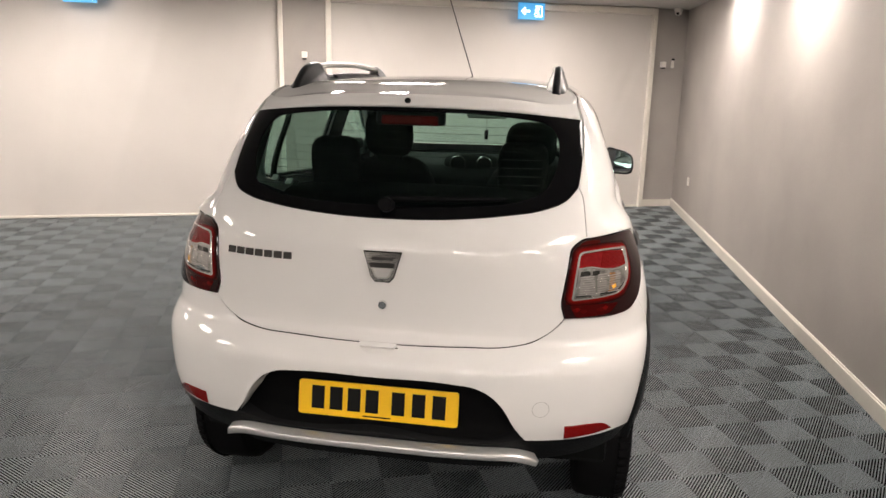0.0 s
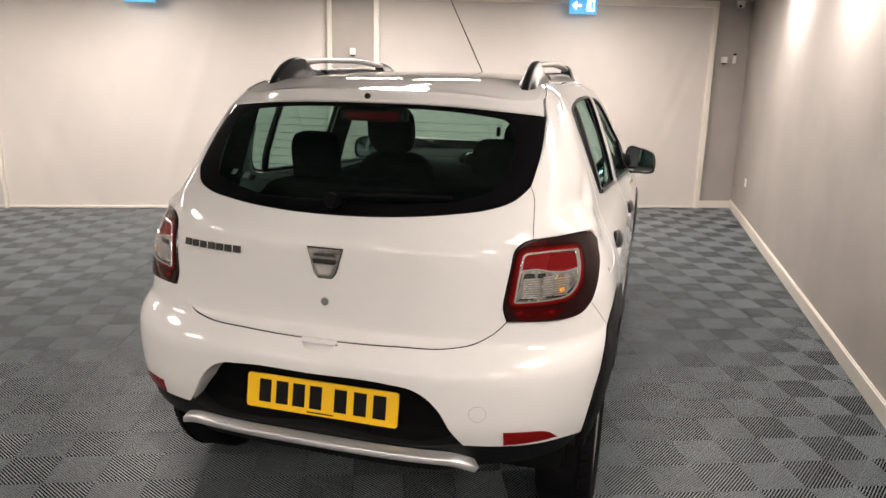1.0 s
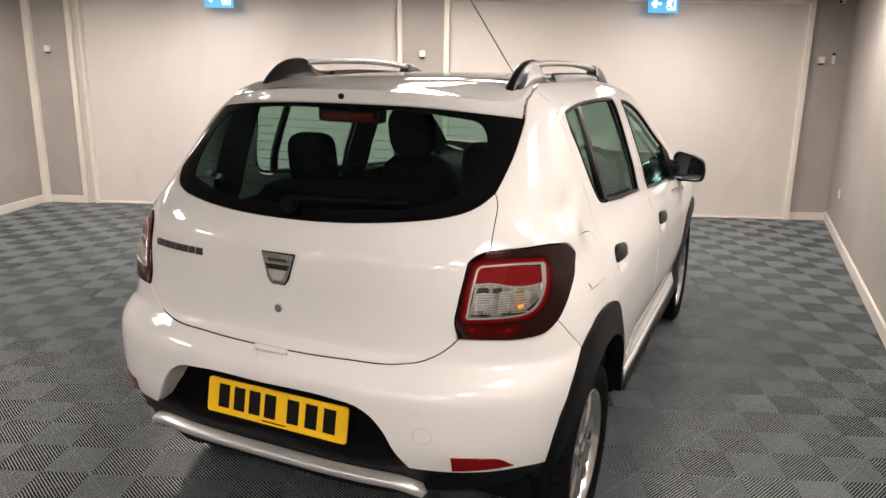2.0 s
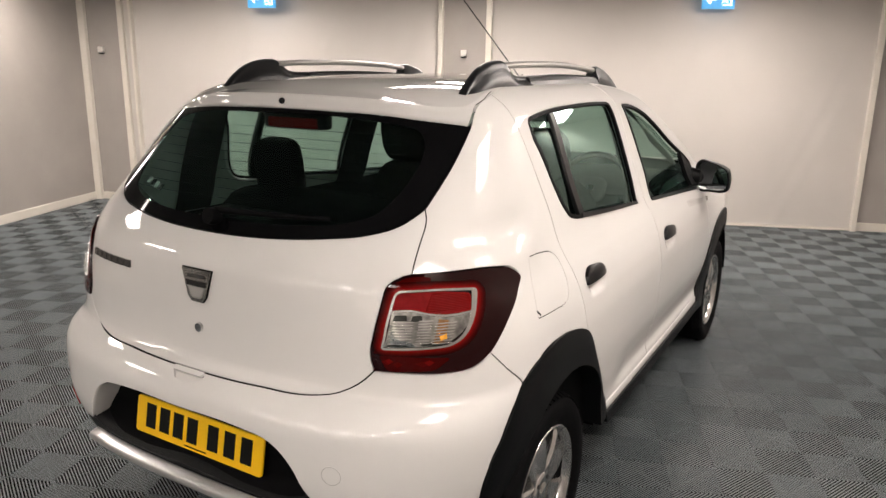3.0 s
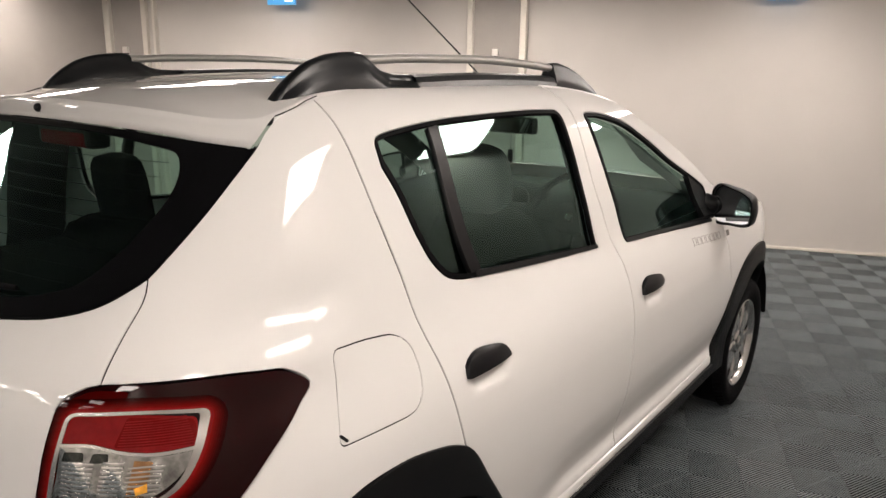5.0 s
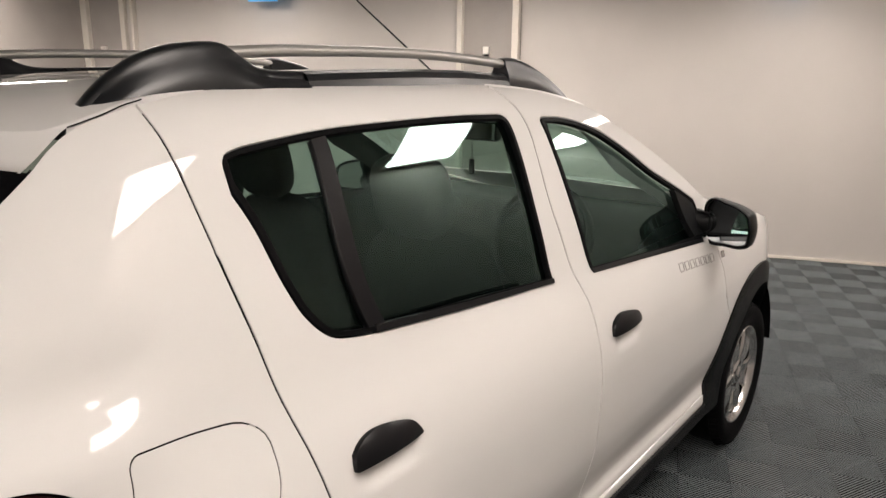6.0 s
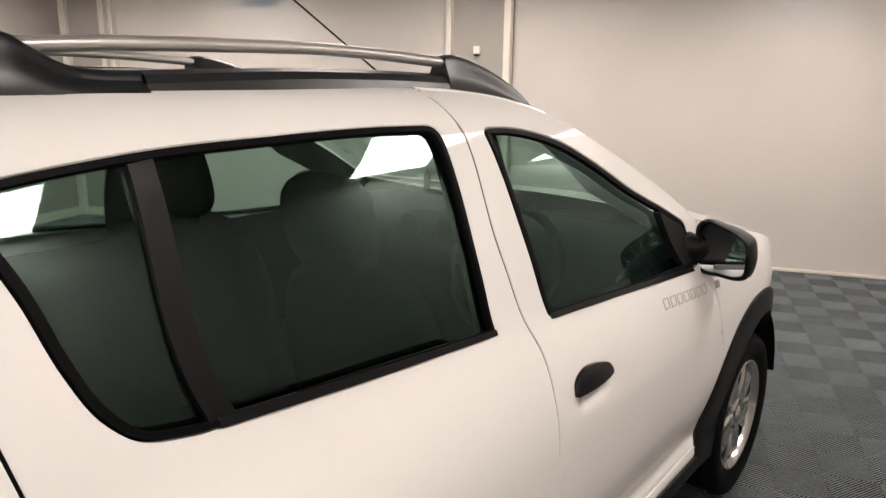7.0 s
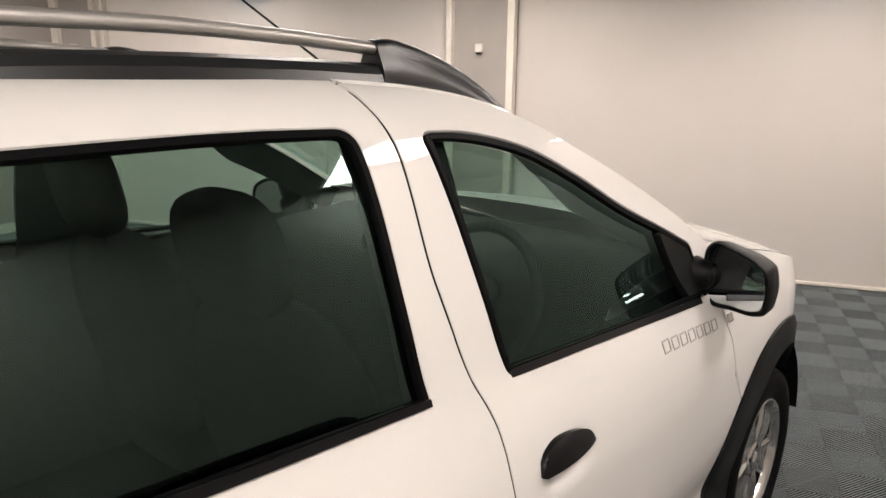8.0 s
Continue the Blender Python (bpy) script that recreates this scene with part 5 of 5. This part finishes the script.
# mirrors
for s in (1, -1):
    shell = bmesh.new()
    rows = []
    shape = [(.786, 1.034), (.780, 1.10), (.784, 1.158), (.798, 1.173), (.86, 1.167), (.92, 1.149), (.948, 1.131), (.958, 1.10), (.959, 1.05), (.952, 1.025), (.932, 1.016), (.87, 1.013), (.800, 1.017)]
    rise = 0 if s > 0 else .014
    cx, cz = .868, 1.103 + rise
    ring = outline([(a, b + rise, 0) for a, b in shape], .01)
    back = 0 if s > 0 else -.095
    rim, tilt, turn = (.90, .07, .28) if s > 0 else (.83, .05, .21)
    for y, k in ((2.674, rim - .02), (2.664, rim), (2.662, .96), (2.668, 1.0), (2.70, 1.0), (2.735, .93), (2.76, .78), (2.778, .50), (2.782, .05)):
        slant = turn if y < 2.68 else 0
        rows.append([(s * (cx + (a - cx) * k), y + back - slant * (a - cx) * k, cz + (b - cz) * k) for a, b in ring])
    verts, faces = grid_mesh(rows, True)
    vs = [shell.verts.new(v) for v in verts]
    for f in faces:
        shell.faces.new([vs[i] for i in f])
    mirror = part("door_mirror", shell, PLASTIC, car, "black door mirror", smooth=40)
    bm = bmesh.new()
    bm.faces.new([bm.verts.new((s * (cx + (a - cx) * (rim - .03)), 2.668 + back - turn * (a - cx) + tilt * (b - cz), cz + (b - cz) * (rim - .05))) for a, b in ring])
    part("mirror_glass", bm, MIRROR, mirror, "mirror glass")
    bm = bmesh.new()
    box(bm, (.755, 2.66, 1.055), (.815, 2.73, 1.115), .02)
    cylinder(bm, (.755, 2.685, 1.085), (.80, 2.695, 1.085), .05, .035, 20)
    if s < 0:
        bm.transform(Matrix.Translation((0, back, 0)) @ Matrix.Diagonal((-1, 1, 1, 1)))
    part("mirror_foot", bm, PLASTIC, mirror, smooth=40)

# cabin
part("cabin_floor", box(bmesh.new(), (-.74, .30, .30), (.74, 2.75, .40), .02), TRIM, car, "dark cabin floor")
for s in (1, -1):
    rows = []
    for j in range(15):
        z = .36 + .70 * j / 14
        rows.append([(s * float(skin(Y(y, z)[0], z)[0] - .055), y, z) for y in np.linspace(.75, 2.8, 30)])
    verts, faces = grid_mesh(rows)
    mesh_object("door_trim", verts, faces, TRIM, car, "dark inner door trim", smooth=True)
    for y0, y1 in ((1.62, 1.85), (.62, .80)):
        rows = []
        for j in range(12):
            z = 1.05 + .45 * j / 11
            rows.append([(s * float(skin(Y(y, z)[0], z)[0] - .03), y, z) for y in np.linspace(y0, y1, 5)])
        verts, faces = grid_mesh(rows)
        mesh_object("pillar_trim", verts, faces, TRIM, car, smooth=True)
    rows = [[(s * (float(half_width(min(float(ROOF_EDGE(y)), 1.54))) - .035 - dx), y, float(ROOF_EDGE(y)) - .03 - dz * min(1, .2 + (y - 2) / .3)) for dx, dz in ((-.016, .105), (-.006, .085), (.010, .060), (.03, .030), (.06, .008))] for y in np.linspace(1.95, 2.74, 22)]
    verts, faces = grid_mesh(rows)
    mesh_object("pillar_trim", verts, faces, PILLAR_GREY, car, "dark grey inner windscreen pillar", smooth=True)


def seat(x, y, back_lean, rise, label):
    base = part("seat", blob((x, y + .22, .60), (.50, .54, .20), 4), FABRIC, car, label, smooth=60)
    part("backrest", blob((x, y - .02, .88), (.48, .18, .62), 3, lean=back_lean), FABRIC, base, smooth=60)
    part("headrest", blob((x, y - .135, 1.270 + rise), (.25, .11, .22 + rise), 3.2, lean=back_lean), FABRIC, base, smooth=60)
    for d in (-.06, .06):
        part("headrest_post", cylinder(bmesh.new(), (x + d, y - .105, 1.12), (x + d, y - .130, 1.23), .006, n=8), PLASTIC_SMOOTH, base)


seat(.37, 1.715, 12, .004, "dark fabric driver's seat with a headrest")
seat(-.37, 1.80, 12, .030, "dark fabric passenger's seat with a headrest")
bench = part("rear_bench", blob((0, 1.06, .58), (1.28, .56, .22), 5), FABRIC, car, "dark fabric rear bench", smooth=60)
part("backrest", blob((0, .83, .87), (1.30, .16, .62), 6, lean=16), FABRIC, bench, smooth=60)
for x in (-.38, .38):
    part("headrest", blob((x, .812, 1.235), (.195, .10, .24), 4.6, lean=8), FABRIC, bench, smooth=60)
    for d in (-.05, .05):
        part("headrest_post", cylinder(bmesh.new(), (x + d, .80, 1.10), (x + d, .81, 1.20), .006, n=8), RAIL, bench)
part("parcel_shelf", box(bmesh.new(), (-.56, .26, 1.075), (.56, .74, 1.10), .01), TRIM, car, "dark parcel shelf")
# dashboard, wheel, mirror
rows = []
for x in np.linspace(-.68, .68, 28):
    hump = .05 * math.exp(-((x - .37) / .19) ** 2)
    rows.append([(x, y, z + (hump if 2.3 < y < 2.75 else 0)) for y, z in ((2.40, .60), (2.36, .80), (2.34, .96), (2.38, 1.035), (2.48, 1.065), (2.62, 1.075), (2.78, 1.085), (2.92, 1.08))])
verts, faces = grid_mesh(rows)
dash = mesh_object("dashboard", verts, faces, TRIM, car, "dark moulded dashboard", smooth=True)
part("vent_housing", blob((-.034, 2.47, 1.055), (.36, .14, .15), 3), TRIM, dash, smooth=60)
for x in (-.114, .046):
    mesh = lathe([(.0, .040), (-.006, .046), (.004, .052), (.012, .046)], 28)
    ob = mesh_object("air_vent", *mesh, LETTER, dash, "round vent with a satin grey ring", smooth=True)
    ob.matrix_basis = Matrix.Translation((x, 2.392, 1.07)) @ pose(0, 0, 0, 0, 0, -90)
bm = bmesh.new()
rows = []
for k in range(40):
    a = 2 * math.pi * k / 40
    rows.append([((.185 + .015 * math.cos(b)) * math.cos(a), .015 * math.sin(b), (.185 + .015 * math.cos(b)) * math.sin(a)) for b in np.linspace(0, 2 * math.pi, 10, endpoint=False)])
rows.append(rows[0])
verts, faces = grid_mesh(rows, True)
WHEEL_POSE = Matrix.Translation((.37, 2.26, 1.035)) @ pose(0, 0, 0, -24)
wheel_ob = mesh_object("steering_wheel", [WHEEL_POSE @ Vector(v) for v in verts], faces, TRIM, car, "black steering wheel", smooth=True)
bm = bmesh.new()
for a in (0, math.pi, -math.pi / 2):
    box(bm, (.03, -.008, -.02), (.18, .012, .02), 0, WHEEL_POSE @ Matrix.Rotation(-a, 4, "Y"))
part("spokes", bm, TRIM, wheel_ob)
bm = blob((0, 0, 0), (.15, .05, .13), 3)
bm.transform(WHEEL_POSE)
part("pad", bm, FABRIC, wheel_ob, smooth=60)
bm = box(bmesh.new(), (-.016, -.030, -.014), (.016, -.024, .014), .004)
bm.transform(WHEEL_POSE)
part("wheel_badge", bm, CHROME, wheel_ob, "small chrome badge")
bm = box(bmesh.new(), (-.05, 2.245, 1.357), (.19, 2.28, 1.427), .014)
inner = part("rear_view_mirror", bm, PLASTIC_SMOOTH, car, "black rear-view mirror", smooth=40)
part("mirror_glass", box(bmesh.new(), (-.04, 2.241, 1.364), (.18, 2.2445, 1.420), .001), MIRROR, inner)
part("stem", cylinder(bmesh.new(), (.07, 2.265, 1.41), (.03, 2.30, 1.50), .012, n=10), PLASTIC_SMOOTH, inner)
bm = cylinder(bmesh.new(), (.07, 2.262, 1.357), (.07, 2.262, 1.29), .0015, n=6)
box(bm, (.058, 2.258, 1.235), (.082, 2.266, 1.29), .003)
part("air_freshener", bm, INK, inner, "dark hanging air freshener")
bm = box(bmesh.new(), (-.105, .475, 1.43), (.10, .50, 1.465), .008)
brake = part("high_brake_light", bm, RED, tailgate, "red high brake light inside the rear window")
bm = box(bmesh.new(), (-.125, .478, 1.428), (.12, .53, 1.478), .012)
part("housing", bm, PLASTIC_SMOOTH, brake)
# sticker on the rear glass as plain bars
for k in range(4):
    z = 1.262 - .004 * k
    x = -.415 + .028 * k
    bar_writing("sticker_bar", [(on_skin(X(x, z)[0], z, -.004), .022, .022)], tailgate, SEAL_BLACK if k % 2 else GREY_INK, "pale sticker on the rear glass", .0005)

# ---- floor tiles: ribbed plastic, 40 cm square, four squares each with slanting ribs ----
SQUARE, RIBS, DEEP = 0.2025, 12, 0.018


def rib_square(verts, faces, ox, oy, way):
    """Slanting bars across one square; way: 1 or -1."""
    pitch = SQUARE / (RIBS + 0.55)
    for k in range(-RIBS, RIBS + 1):
        c = k * pitch
        flat, foot = 0.165, 0.208
        lines = []
        # across the bar: foot, shoulder, flat top, shoulder, foot
        for f, z in ((-foot, -DEEP), (-foot, -0.0020), (-flat, 0.0), (flat, 0.0), (foot, -0.0020), (foot, -DEEP)):
            e = c + f * pitch
            x0, x1 = max(0.0, -e), min(SQUARE, SQUARE - e)
            lines.append([(x0, x0 + e, z), (x1, x1 + e, z)])
        if lines[2][1][0] - lines[2][0][0] < 0.001:
            continue
        s = len(verts)
        for line in lines:
            for x, y, z in line:
                x, y = min(max(x, 0.0006), SQUARE - 0.0006), min(max(y, 0.0006), SQUARE - 0.0006)
                verts.append((ox + (x if way > 0 else SQUARE - x), oy + y, z))
        quad = [(s + 2 * q, s + 2 * q + 1, s + 2 * q + 3, s + 2 * q + 2) for q in range(5)]
        faces += quad if way < 0 else [q[::-1] for q in quad]


def brace(verts, faces, ox, oy, way):
    """A thin bar under the tops of the ribs, across them from corner to corner."""
    s, w = len(verts), 0.0013
    for a, b, z in ((0.0, w, -0.008), (0.0, w, -0.0012), (w, 0.0, -0.0012), (w, 0.0, -0.008)):
        for x, y in ((a, SQUARE - b), (SQUARE - b, a)):
            verts.append((ox + (x if way > 0 else SQUARE - x), oy + y, z))
    quad = [(s, s + 1, s + 3, s + 2), (s + 2, s + 3, s + 5, s + 4), (s + 4, s + 5, s + 7, s + 6)]
    faces += quad if way > 0 else [q[::-1] for q in quad]


def tile_mesh():
    verts, faces, slots = [], [], []
    for i in (0, 1):
        for j in (0, 1):
            way = 1 if (i + j) % 2 else -1
            n = len(faces)
            rib_square(verts, faces, i * SQUARE, j * SQUARE, way)
            # 1 marks the rib sides, coloured dark in place of shade
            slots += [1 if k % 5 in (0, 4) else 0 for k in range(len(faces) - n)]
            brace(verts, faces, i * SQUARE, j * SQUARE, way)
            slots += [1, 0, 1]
    return verts, faces, slots


verts, faces, slots = tile_mesh()
tile_data = bpy.data.meshes.new("tile")
tile_data.from_pydata(verts, [], faces)
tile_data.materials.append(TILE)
tile_data.materials.append(TILE_SHADE)
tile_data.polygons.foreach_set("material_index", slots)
TILE_TURN, TILE_U, TILE_V, TILE_STEP = 21.2, 0.0866, -0.0564, 0.405
GRID = pose(0, 0, 0, 0, 0, TILE_TURN)
spots = []
for i in range(-32, 32):
    for j in range(-34, 36):
        p = GRID @ Vector((TILE_U + i * TILE_STEP, TILE_V + j * TILE_STEP, 0))
        c = GRID @ Vector((TILE_U + i * TILE_STEP + 0.2, TILE_V + j * TILE_STEP + 0.2, 0))
        u, v = from_room(c.x, c.y)
        if u < LEFT - 0.25 or v > FAR + 0.25 or v < BACK or c.x > side_wall(c.y) + 0.25:
            continue
        near = math.hypot(max(abs(c.x - 1.3) - 1.0, 0), max(abs(c.y - 2.0) - 3.2, 0))
        spots.append((near, p))
spots.sort(key=lambda s: s[0])
for _, p in spots[:300]:
    ob = new("tile", tile_data)
    ob.parent = FLOOR
    ob.matrix_basis = Matrix.Translation((p.x, p.y, 0)) @ GRID
v0, f0 = np.array(verts), np.array(faces)
all_v, all_f = [], []
turn = np.array(GRID.to_3x3())
for n, (_, p) in enumerate(spots[300:]):
    all_v.append(v0 @ turn.T + np.array([p.x, p.y, 0]))
    all_f.append(f0 + n * len(v0))
rest = bpy.data.meshes.new("tile_field")
rest.from_pydata(np.concatenate(all_v).tolist(), [], np.concatenate(all_f).tolist())
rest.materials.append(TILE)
rest.materials.append(TILE_SHADE)
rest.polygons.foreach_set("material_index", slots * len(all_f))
ob = new("tile_field", rest)
ob.parent = FLOOR
tagged(ob, "grey ribbed plastic floor tiles", kind="stuff")
